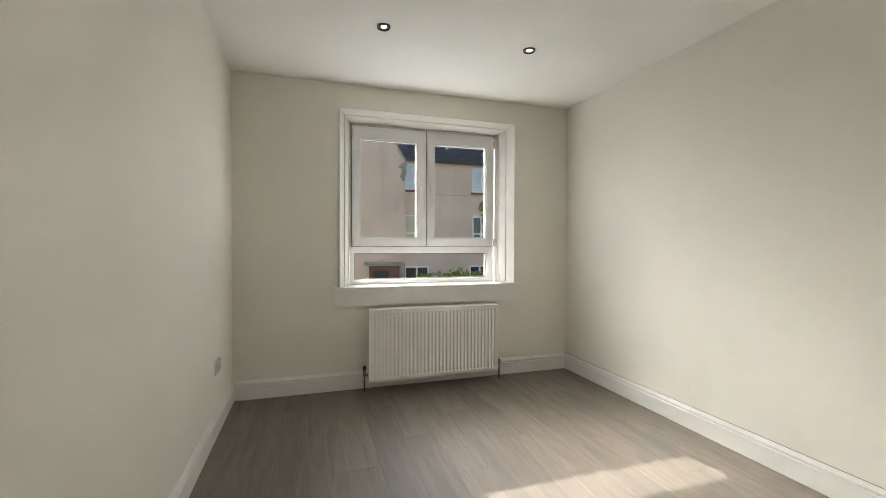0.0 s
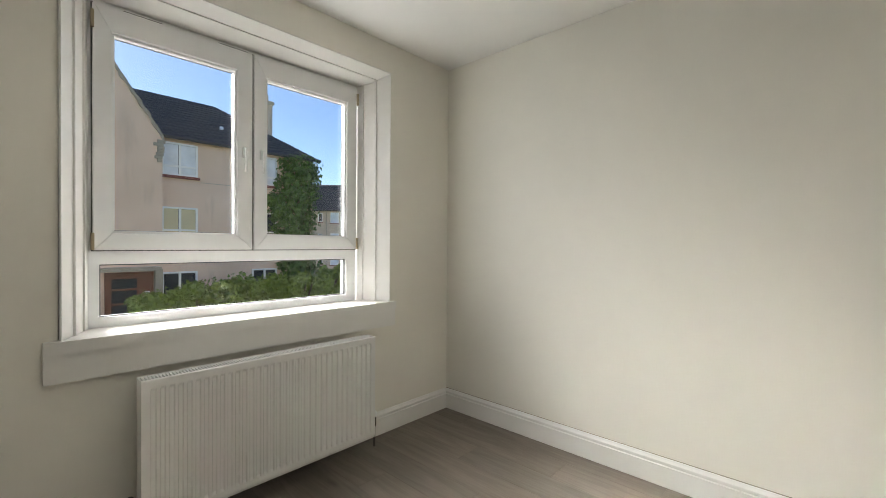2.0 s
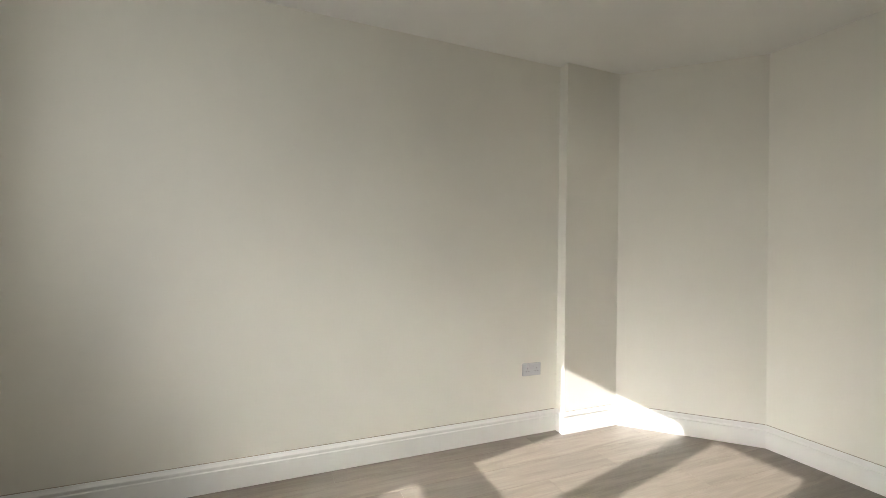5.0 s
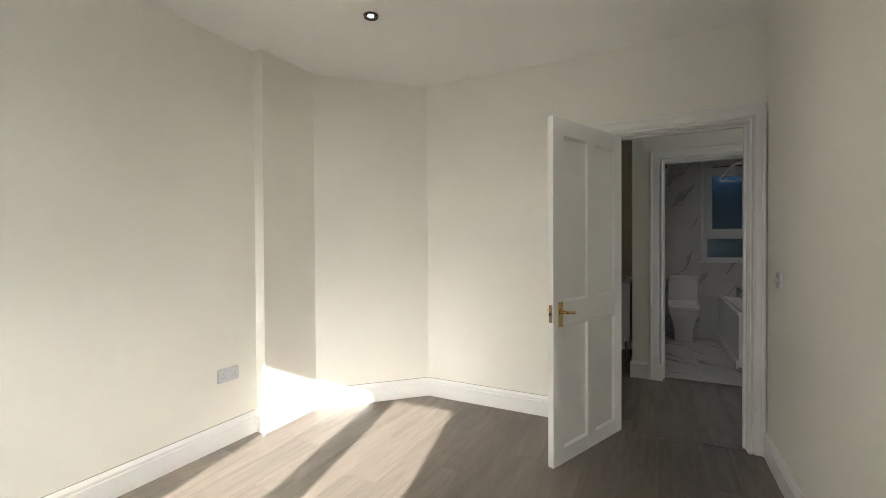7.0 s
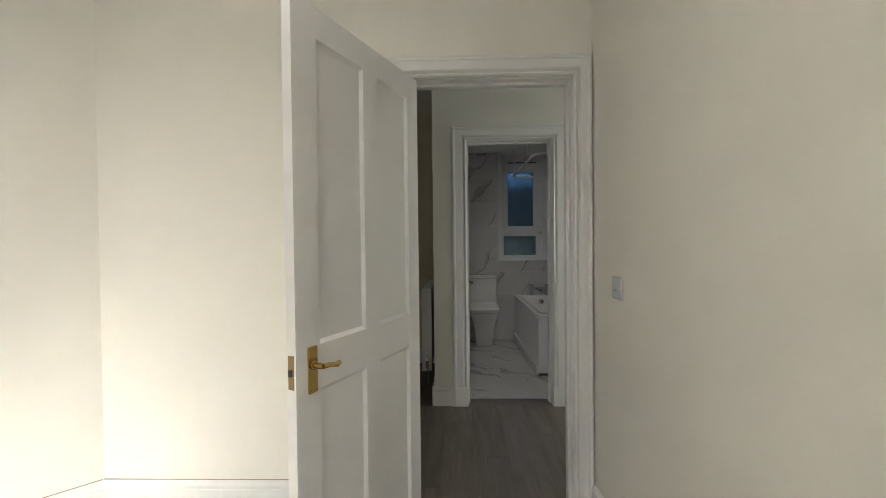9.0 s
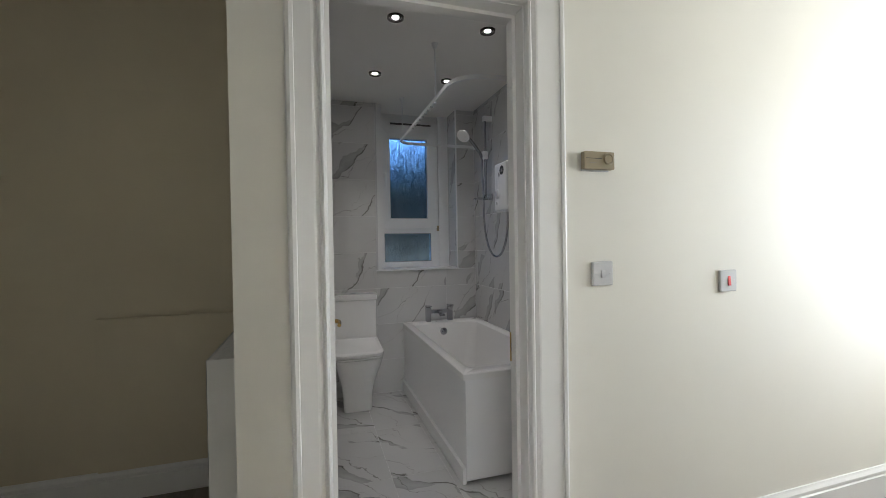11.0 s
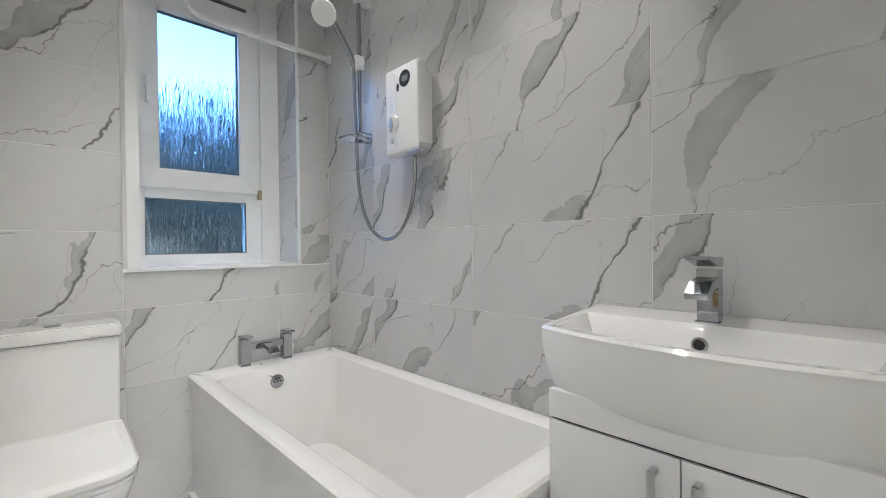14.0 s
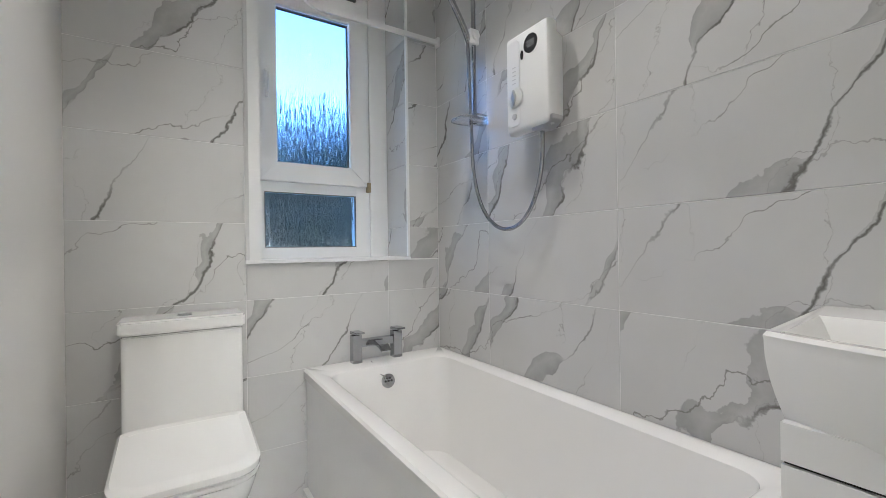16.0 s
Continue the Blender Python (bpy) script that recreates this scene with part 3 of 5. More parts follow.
fr = B()
framed(fr, 0.925, 2.322, 0.868, 2.315, 0.045, 4.475, 4.545, (0.040, 0.070, 0.045, 0.040))
box(fr, 0.965, 2.252, 4.475, 4.545, 1.150, 1.222)
box(fr, 1.595, 1.660, 4.480, 4.545, 1.222, 2.275)
wpart("window_frame", fr, UPVC, None, "white plastic outer frame")
for a, b, ga, gb in ((0.940, 1.624, 1.018, 1.531), (1.632, 2.316, 1.712, 2.226)):
    s = B()
    framed(s, a, b, 1.214, 2.292, 0, 4.452, 4.490, (ga - a - 0.012, b - gb - 0.012, 0.076, 0.110))
    framed(s, ga - 0.012, gb + 0.012, 1.290, 2.182, 0.012, 4.462, 4.492)
    sash = wpart("sash", s, UPVC, None, "white plastic casement sash", 0.0025)
    # dark strip painted as the shaded gap between sash and frame
    g = B()
    framed(g, a - 0.004, b + 0.004, 1.209, 2.297, 0.008, 4.466, 4.4745)
    wpart("sash_gap_line", g, RUBBER, sash)
    pane = wpart("pane", box(B(), ga - 0.004, gb + 0.004, 4.500, 4.504, 1.298, 2.174), GLASS, sash, "clear glass pane")
    pane.visible_shadow = False
    g = B()
    framed(g, ga - 0.002, gb + 0.002, 1.300, 2.172, 0.004, 4.494, 4.499)
    wpart("gasket", g, RUBBER, sash)
    hx = b - 0.045 if a < 1 else a + 0.045
    hd = B()
    prism(hd, rounded(hx - 0.011, hx + 0.011, 1.715, 1.775, 0.008, 4), 4.440, 4.452, "y")
    tube(hd, [(hx, 4.436, 1.765), (hx, 4.424, 1.758), (hx, 4.420, 1.72), (hx, 4.422, 1.66), (hx, 4.425, 1.635)], 0.008, 8)
    wpart("window_handle", hd, UPVC, sash, "white plastic window handle", 0, True)
    wpart("handle_button", turned(B(), (hx, 4.440, 1.768), (0, -1, 0), [(0, 0.004), (0.004, 0.004)], 10), BLACK, sash)
    ex = a - 0.002 if a < 1 else b + 0.002
    for z in (1.215, 2.18):
        wpart("hinge", box(B(), ex - 0.006, ex + 0.006, 4.440, 4.462, z, z + 0.075), CHIME, sash, "aged hinge cover")
low = wpart("fixed_pane", box(B(), 0.963, 2.250, 4.505, 4.509, 0.909, 1.152), GLASS, None, "clear fixed lower pane")
low.visible_shadow = False
g = B()
framed(g, 0.965, 2.250, 0.912, 1.150, 0.006, 4.492, 4.504)
wpart("gasket", g, RUBBER)
v = B()
box(v, 1.45, 1.60, 4.462, 4.474, 2.286, 2.298)
box(v, 1.05, 1.20, 4.462, 4.474, 2.286, 2.298)
wpart("trickle_vent", v, RUBBER, None, "dark ventilation slot")
# splayed reveal boards with a small bead along them
L_REV = [(0.816, 4.274), (0.816, 4.254), (0.822, 4.250), (0.864, 4.344), (0.872, 4.340), (0.878, 4.352), (0.872, 4.358), (0.904, 4.432), (0.911, 4.430), (0.925, 4.474), (0.925, 4.60), (0.816, 4.60)]
wpart("reveal", prism(B(), L_REV, 0.868, 2.378), GLOSS, None, "white painted splayed reveal")
wpart("reveal", prism(B(), [(3.247 + 0.015 - x, y) for x, y in L_REV], 0.868, 2.378), GLOSS)
HEAD = [(4.274, 2.382), (4.254, 2.382), (4.250, 2.374), (4.340, 2.346), (4.338, 2.340), (4.352, 2.336), (4.474, 2.315), (4.60, 2.315), (4.60, 2.382)]
wpart("reveal", prism(B(), HEAD, 0.8165, 2.4455, "x"), GLOSS)
sl = B()
box(sl, 0.814, 2.448, 4.275, 4.60, 0.80, 0.868)
box(sl, 0.77, 2.49, 4.240, 4.2745, 0.822, 0.868)
box(sl, 0.77, 2.49, 4.250, 4.2745, 0.707, 0.822)
wpart("window_sill", sl, GLOSS, None, "white painted sill board")


# ---- radiators ----
def radiator(m, width, height, flutes, label):
    """A pressed-steel panel radiator: it stands along +x from 0, its front looks along -y, its foot is at z = 0."""
    root = thing("radiator", m, label, "radiator")
    top, bot, pitch = height - 0.035, 0.035, (width - 0.05) / flutes
    prof = [(0, 0), (0.025, 0)]
    for k in range(flutes):
        x = 0.025 + k * pitch
        prof += [(x + pitch * 0.16, 0), (x + pitch * 0.30, 0.007), (x + pitch * 0.70, 0.007), (x + pitch * 0.84, 0)]
    prof += [(width - 0.025, 0), (width, 0)]
    loops = []
    for z, depth in ((bot - 0.035, 0), (bot - 0.02, 0), (bot, 0), (bot + 0.012, 1), (top - 0.012, 1), (top, 0), (height - 0.004, 0), (height, 0.0)):
        loops.append([(x, 0.008 + y * depth - (0.004 if 0.001 < z < height - 0.001 else 0), z) for x, y in prof])
    bm = B()
    rings(bm, loops, False, False)
    part("front_panel", bm, RADIATOR, root, "white ribbed steel panel")
    part("back_panel", box(B(), 0.01, width - 0.01, 0.070, 0.080, 0.01, height - 0.005), RADIATOR, root)
    for x in (0, width - 0.003):
        part("side_panel", box(B(), x, x + 0.003, 0.006, 0.085, 0.01, height - 0.002), RADIATOR, root, "", 0.001)
    grille = part("top_grille", box(B(), 0.003, width - 0.003, 0.0085, 0.012, height - 0.014, height - 0.001), RADIATOR, root)
    part("grille_edge", box(B(), 0.003, width - 0.003, 0.080, 0.085, height - 0.014, height - 0.001), RADIATOR, grille)
    slat = mesh_of("grille_slat", box(B(), -0.0018, 0.0018, 0.012, 0.080, -0.012, 0), RADIATOR)
    n = int(width / 0.0125)
    for k in range(1, n):
        shared("grille_slat", slat, (k * width / n, 0, height - 0.002), grille)
    part("convector", box(B(), 0.02, width - 0.02, 0.020, 0.066, 0.03, height - 0.05), STEEL, root, "grey convector fins")
    for x, s in ((0.0, -1), (width, 1)):
        v = B()
        rod(v, (x, 0.05, 0.06), (x + s * 0.030, 0.05, 0.06), 0.011)
        rod(v, (x + s * 0.030, 0.05, 0.045), (x + s * 0.030, 0.05, 0.10), 0.013)
        rod(v, (x + s * 0.030, 0.05, -0.080), (x + s * 0.030, 0.05, 0.05), 0.0075)
        valve = part("valve", v, CHROME, root, "chrome valve", 0, True)
        part("valve_cap", turned(B(), (x + s * 0.030, 0.05, 0.10), (0, 0, 1), [(0, 0.013), (0.004, 0.016), (0.03, 0.015), (0.036, 0.009)], 14), BLACK if s < 0 else UPVC, valve, "", 0, True)
    return root


radiator(pose(1.045, 4.100, 0.088), 1.165, 0.607, 34, "white ribbed panel radiator on the wall under the window")
radiator(pose(0.905, -2.23, 0.20, 0, 0, 90), 0.80, 0.680, 24, "white ribbed panel radiator on the hall wall")


# ---- small electrical things ----
def plate(name, m, w, label, category, kind):
    """A white moulded plate in the xz plane, looking along -y, its middle at 0."""
    root = thing(name, m, label, category)
    h = 0.086
    bm = B()
    rings(bm, [[(x, 0.0, z) for x, z in rounded(-w / 2, w / 2, -h / 2, h / 2, 0.005, 3)],
               [(x, -0.007, z) for x, z in rounded(-w / 2, w / 2, -h / 2, h / 2, 0.005, 3)],
               [(x, -0.010, z) for x, z in rounded(-w / 2 + 0.003, w / 2 - 0.003, -h / 2 + 0.003, h / 2 - 0.003, 0.004, 3)]])
    body = part("plate", bm, PLATE, root)
    for s in (-1, 1):
        part("screw", turned(B(), (s * (w / 2 - 0.014), -0.0098, 0), (0, -1, 0), [(0, 0.0035), (0.0012, 0.003)], 10), STEEL, root)
    if kind == "rocker" or kind == "red":
        bm = B()
        ww, hh = (0.009, 0.014) if kind == "rocker" else (0.007, 0.019)
        prism(bm, [(-0.0098, -hh), (-0.016, -hh), (-0.0115, hh), (-0.0098, hh)], -ww, ww, "x")
        part("rocker", bm, RED if kind == "red" else PLATE, root, "red rocker switch" if kind == "red" else "", 0.001)
    if kind == "dimmer":
        part("knob", turned(B(), (0, -0.010, 0), (0, -1, 0), [(0, 0.012), (0.010, 0.011), (0.012, 0.009)]), PLATE, root, "", 0, True)
    if kind == "socket":
        for s in (-1, 1):
            cx = s * w * 0.25
            for dx, dz, a, b in ((0, 0.008, 0.002, 0.004), (-0.011, -0.012, 0.0035, 0.002), (0.011, -0.012, 0.0035, 0.002)):
                part("pin_hole", box(B(), cx + dx - a, cx + dx + a, -0.0106, -0.0098, dz - b, dz + b), BLACK, root)
            rk = B()
            prism(rk, [(-0.0098, 0.016), (-0.0145, 0.016), (-0.012, 0.032), (-0.0098, 0.032)], s * 0.016 - 0.006, s * 0.016 + 0.006, "x")
            part("rocker", rk, PLATE, root)
    return root


PLATE = material("white_moulded_plastic", (0.62, 0.62, 0.63), 0.25)
plate("double_socket", pose(3.028, 1.362, 0.447, 0, 0, -90), 0.146, "white double wall socket above the skirting", "socket", "socket")
plate("double_socket", pose(0.002, 3.70, 0.435, 0, 0, 90), 0.146, "white double wall socket on the plain bedroom wall", "socket", "socket")
plate("dimmer_switch", pose(0.002, 0.331, 1.07, 0, 0, 90), 0.086, "white dimmer switch with a round knob", "switch", "dimmer")
plate("light_switch", pose(-0.412, -1.243, 1.112, 0, 0, 180), 0.086, "white single light switch on the hall wall", "switch", "rocker")
plate("shower_switch", pose(-1.01, -1.243, 1.062, 0, 0, 180), 0.086, "white pull switch plate with a red rocker", "switch", "red")

ch = thing("door_chime", pose(-0.388, -1.245, 1.481), "aged cream plastic door chime on the hall wall", "chime")
part("backplate", box(B(), -0.056, 0.056, 0, 0.006, -0.004, 0.058), PLATE, ch, "white backplate", 0.001)
# near-black slab painted as the shade in the gap behind the case
part("case_gap_fill", box(B(), -0.054, 0.054, 0.006, 0.009, 0.004, 0.054), DARK, ch)
part("case", prism(B(), rounded(-0.062, 0.062, 0, 0.061, 0.003, 2), 0.009, 0.031, "y"), CHIME, ch, "", 0.0015)
part("case_line", box(B(), -0.010, 0.056, 0.0305, 0.0316, 0.036, 0.0378), DARK, ch)
part("dial", turned(B(), (-0.036, 0.031, 0.036), (0, 1, 0), [(0, 0.021), (0.005, 0.020), (0.006, 0.016), (0.003, 0.013)]), CHIME, ch, "round sounder cover", 0, True)
part("name_plate", box(B(), 0.014, 0.040, 0.0305, 0.0315, 0.020, 0.0225), STONE, ch)


def downlight(x, y, z):
    root = thing("downlight", pose(x, y, z), "lit recessed downlight with a dark rim", "downlight", "ceiling downlights")
    bm = B()
    rings(bm, [circle((0, 0, -0.0005), 0.043, (0, 0, 1), 28), circle((0, 0, -0.011), 0.041, (0, 0, 1), 28), circle((0, 0, -0.013), 0.037, (0, 0, 1), 28), circle((0, 0, -0.003), 0.031, (0, 0, 1), 28)], True, False)
    part("rim", bm, NICKEL, root, "", 0, True)
    bm = B()
    rings(bm, [circle((0, 0, -0.0015), 0.0295, (0, 0, 1), 24), circle((0, 0, -0.001), 0.0295, (0, 0, 1), 24)])
    part("bezel", bm, BLACK, root)
    bm = B()
    rings(bm, [circle((0, 0, -0.0035), 0.017, (0, 0, 1), 24), circle((0, 0, -0.002), 0.017, (0, 0, 1), 24)])
    part("bulb", bm, LAMP, root, "glowing bulb face")


for px, py in DOWNLIGHTS:
    downlight(px, py, H)
for px, py in BATH_LIGHTS:
    downlight(px, py, BH)

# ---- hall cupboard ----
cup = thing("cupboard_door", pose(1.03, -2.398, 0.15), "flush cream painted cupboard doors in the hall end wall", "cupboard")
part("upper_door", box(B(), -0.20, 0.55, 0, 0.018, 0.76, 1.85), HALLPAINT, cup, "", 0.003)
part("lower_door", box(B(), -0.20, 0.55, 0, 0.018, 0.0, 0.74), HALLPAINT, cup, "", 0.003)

# ---- bathroom window ----
bw = thing("window_2", pose(-0.28, -3.66, 1.02), "white plastic bathroom window with patterned glass", "window")
bw["kind"] = "structure"
W0 = Matrix.Translation((0.28, 3.66, -1.02))
win = bw
fr = B()
framed(fr, -0.535, 0.015, 1.022, 2.320, 0.045, -3.725, -3.665, (0.073, 0.050, 0.050, 0.045))
box(fr, -0.462, -0.035, -3.725, -3.665, 1.325, 1.375)
wpart("window_frame", fr, UPVC, None, "white plastic outer frame", 0.002)
s = B()
framed(s, -0.513, -0.006, 1.370, 2.280, 0.085, -3.665, -3.640, (0.085, 0.083, 0.088, 0.115))
sash = wpart("sash", s, UPVC, None, "white plastic casement sash", 0.003)
for a, b, z0, z1, up in ((-0.430, -0.087, 1.456, 2.166, sash), (-0.464, -0.034, 1.071, 1.327, None)):
    pane = wpart("pane", box(B(), a, b, -3.690, -3.684, z0, z1), FROST, up, "rain-patterned obscured glass")
    pane.visible_shadow = False
    g = B()
    framed(g, a - 0.002, b + 0.002, z0 - 0.002, z1 + 0.002, 0.007, -3.683, -3.668)
    wpart("gasket", g, RUBBER, up)
hd = B()
prism(hd, rounded(-0.053, -0.031, 1.80, 1.86, 0.008, 4), -3.640, -3.630, "y")
tube(hd, [(-0.042, -3.626, 1.85), (-0.042, -3.612, 1.842), (-0.042, -3.610, 1.79), (-0.042, -3.613, 1.73)], 0.008, 8)
wpart("window_handle", hd, UPVC, sash, "white plastic window handle", 0, True)
wpart("handle_button", turned(B(), (-0.042, -3.630, 1.852), (0, 1, 0), [(0, 0.004), (0.004, 0.004)], 10), BLACK, sash)
wpart("hinge", box(B(), -0.531, -0.514, -3.660, -3.636, 1.345, 1.392), CHIME, sash, "aged metal hinge")
v = B()
box(v, -0.47, -0.10, -3.664, -3.650, 2.292, 2.304)
wpart("trickle_vent", v, RUBBER, None, "dark ventilation slot")
wpart("reveal_board", box(B(), 0.015, 0.068, -3.70, -3.447, 1.012, BH - 0.003), UPVC, None, "white plastic reveal lining")
wpart("reveal_board", box(B(), -0.632, -0.535, -3.70, -3.655, 1.012, BH - 0.003), UPVC)
wpart("window_sill", box(B(), -0.640, 0.075, -3.70, -3.425, 1.0085, 1.022), UPVC, None, "white plastic sill trim", 0.003)
wpart("tile_trim", box(B(), 0.060, 0.074, -3.446, -3.426, 1.022, BH - 0.003), STEEL, None, "polished edge trim", 0.003)
wpart("tile_trim", box(B(), -0.638, -0.628, -3.446, -3.428, 1.022, BH - 0.003), UPVC)

# ---- bath ----
bath = thing("bathtub", pose(-0.465, -2.69, 0), "white acrylic bathtub with a gloss panel", "bathtub")
X0, X1, Y0, Y1, ZT = -0.331, 0.331, -0.738, 0.745, 0.575


def bath_loop(dx0, dx1, dy0, dy1, r, z):
    return [(x, y, z) for x, y in rounded(X0 + dx0, X1 - dx1, Y0 + dy0, Y1 - dy1, r, 7)]


bm = B()
rings(bm, [bath_loop(0.02, 0.02, 0.02, 0.02, 0.01, 0.535), bath_loop(0.001, 0.001, 0.001, 0.001, 0.012, 0.538), bath_loop(0, 0, 0, 0, 0.014, 0.568), bath_loop(0.007, 0.007, 0.007, 0.007, 0.014, ZT),
           bath_loop(0.052, 0.055, 0.108, 0.082, 0.060, ZT - 0.001), bath_loop(0.062, 0.066, 0.120, 0.093, 0.065, ZT - 0.010), bath_loop(0.075, 0.078, 0.131, 0.108, 0.075, 0.47),
           bath_loop(0.105, 0.105, 0.150, 0.150, 0.09, 0.25), bath_loop(0.125, 0.125, 0.180, 0.200, 0.10, 0.185), bath_loop(0.16, 0.16, 0.23, 0.26, 0.10, 0.165)], True, False)
bm.verts.ensure_lookup_table()
bm.faces.new(bm.verts[-32:])
bmesh.ops.recalc_face_normals(bm, faces=bm.faces)
bm.normal_update()
part("tub", bm, ACRYLIC, bath, "", 0, True)
part("side_panel", box(B(), X1 - 0.030, X1 - 0.014, Y0, Y1 - 0.016, 0.02, 0.537), VANITY, bath, "white gloss bath panel", 0.002)
part("end_panel", box(B(), X0, X1 - 0.0145, Y1 - 0.030, Y1 - 0.014, 0.02, 0.537), VANITY, bath, "white gloss end panel", 0.002)
part("plinth", box(B(), X1 - 0.014, X1 + 0.006, Y0 + 0.002, Y1 - 0.020, 0.002, 0.085), VANITY, bath, "white gloss plinth strip", 0.003)
wst = B()
turned(wst, (0.01, Y0 + 0.1285, 0.500), (0, 1, 0.12), [(0, 0.030), (0.004, 0.030), (0.006, 0.026)], 20)
ov = part("overflow", wst, CHROME, bath, "chrome overflow grating", 0, True)
for k in range(7):
    a = k * math.tau / 6
    c = Vector((0.01 + (0.014 * math.cos(a) if k < 6 else 0), Y0 + 0.1342, 0.5008 + (0.014 * math.sin(a) if k < 6 else 0)))
    part("drain_hole", turned(B(), c, (0, 1, 0.12), [(0, 0.0045), (0.0012, 0.0045)], 10), BLACK, ov)
part("plug_chain", tube(B(), [(0.06, Y0 + 0.07, 0.577), (0.052, Y0 + 0.095, 0.565), (0.040, Y0 + 0.124, 0.53), (0.015, Y0 + 0.134, 0.515)], 0.002, 6), CHROME, bath, "fine plug chain")
part("waste", turned(B(), (0, -0.35, 0.164), (0, 0, 1), [(0, 0.034), (0.003, 0.034), (0.005, 0.024)]), CHROME, bath, "", 0, True)

tap = thing("bath_mixer_tap", pose(-0.442, -3.385, 0.575), "square chrome bath mixer tap on the tub's rim", "tap")
for s in (-1, 1):
    bm = B()
    box(bm, s * 0.095 - 0.020, s * 0.095 + 0.020, -0.020, 0.020, 0, 0.118)
    part("pillar", bm, CHROME, tap, "", 0.003)
    bm = B()
    prism(bm, [(-0.020, 0.120), (0.055, 0.128), (0.055, 0.136), (-0.020, 0.134)], s * 0.095 - 0.020, s * 0.095 + 0.020, "x")
    part("lever", bm, CHROME, tap, "flat chrome lever", 0.002)
part("bridge", box(B(), -0.076, 0.076, -0.016, 0.016, 0.066, 0.096), CHROME, tap, "", 0.003)
bm = B()
prism(bm, [(0.012, 0.092), (0.075, 0.080), (0.105, 0.060), (0.100, 0.050), (0.070, 0.064), (0.012, 0.072)], -0.022, 0.022, "x")
part("spout", bm, CHROME, tap, "waterfall spout", 0.002)

# ---- toilet ----
wc = thing("toilet", pose(0.275, -3.435, 0), "white close-coupled toilet with its lid down", "toilet")
bm = B()
prism(bm, rounded(-0.172, 0.172, 0.005, 0.155, 0.018, 4), 0.40, 0.795)
part("cistern", bm, CERAMIC, wc, "white ceramic cistern", 0.004, True)
bm = B()
prism(bm, rounded(-0.180, 0.180, 0.003, 0.165, 0.018, 4), 0.798, 0.842)
lid = part("cistern_lid", bm, CERAMIC, wc, "white ceramic cistern lid", 0.006, True)
part("flush_button", turned(B(), (0, 0.085, 0.842), (0, 0, 1), [(0, 0.022), (0.004, 0.022), (0.005, 0.018)]), CHROME, lid, "chrome flush button", 0, True)


def pan_loop(w, y0, y1, z, r):
    return [(x, y, z) for x, y in rounded(-w, w, y0, y1, r, 6)]


def lid_loop(w, y0, y1, z, r):
    """The seat and lid rise towards the cistern; their back corners are square."""
    return [(x, max(y, y0), z + 0.11 * (y1 - y)) for x, y in rounded(-w, w, y0 - r, y1, r, 6)]


bm = B()
rings(bm, [pan_loop(0.100, 0.060, 0.335, 0.0, 0.025), pan_loop(0.104, 0.055, 0.340, 0.02, 0.025), pan_loop(0.106, 0.050, 0.345, 0.10, 0.03), pan_loop(0.116, 0.035, 0.375, 0.19, 0.04),
           pan_loop(0.138, 0.020, 0.425, 0.28, 0.06), pan_loop(0.160, 0.012, 0.470, 0.35, 0.08), pan_loop(0.172, 0.010, 0.492, 0.40, 0.085), pan_loop(0.172, 0.010, 0.494, 0.415, 0.085)])
part("pan", bm, CERAMIC, wc, "white ceramic pan", 0, True)
bm = B()
rings(bm, [lid_loop(0.174, 0.166, 0.496, 0.418, 0.07), lid_loop(0.178, 0.164, 0.500, 0.424, 0.072), lid_loop(0.178, 0.164, 0.500, 0.430, 0.072), lid_loop(0.174, 0.166, 0.496, 0.433, 0.07)])
part("seat", bm, CERAMIC, wc, "", 0, True)
bm = B()
rings(bm, [lid_loop(0.176, 0.165, 0.498, 0.436, 0.07), lid_loop(0.180, 0.162, 0.503, 0.442, 0.073), lid_loop(0.180, 0.162, 0.503, 0.458, 0.073), lid_loop(0.172, 0.170, 0.493, 0.468, 0.068), lid_loop(0.150, 0.19, 0.47, 0.471, 0.055)])
part("lid", bm, CERAMIC, wc, "white closed lid", 0, True)
for s in (-1, 1):
    part("fixing_cap", turned(B(), (s * 0.106, 0.20, 0.035), (s, 0, 0), [(0, 0.009), (0.004, 0.008)], 12), CHROME, wc)

# ---- towel radiator ----
tr = thing("towel_radiator", pose(0.600, -2.345, 0.185), "chrome ladder towel radiator on the painted wall", "radiator")
for s in (-1, 1):
    part("upright", rod(B(), (-0.050, s * 0.215, 0), (-0.050, s * 0.215, 0.83), 0.016, 16), CHROME, tr, "", 0, True)
    part("end_cap", turned(B(), (-0.050, s * 0.215, 0.83), (0, 0, 1), [(0, 0.017), (0.005, 0.017), (0.009, 0.010)], 16), CHROME, tr, "", 0, True)
    for z in (0.12, 0.70):
        part("bracket", rod(B(), (-0.050, s * 0.19, z), (-0.001, s * 0.19, z), 0.010), CHROME, tr, "", 0, True)
rung = mesh_of("rung", rod(B(), (-0.056, -0.21, 0), (-0.056, 0.21, 0), 0.0105, 14), CHROME)
rung.shade_smooth()
for z in (0.06, 0.105, 0.15, 0.195, 0.29, 0.335, 0.38, 0.425, 0.52, 0.565, 0.61, 0.70, 0.745, 0.79):
    shared("rung", rung, (0, 0, z), tr)

# ---- electric shower, riser rail and hose ----
sh = thing("electric_shower", pose(-0.800, -2.700, 1.455), "white electric shower unit on the tiled wall", "shower")
bm = B()
out = rounded(-0.118, 0.086, 0, 0.348, 0.013, 5)


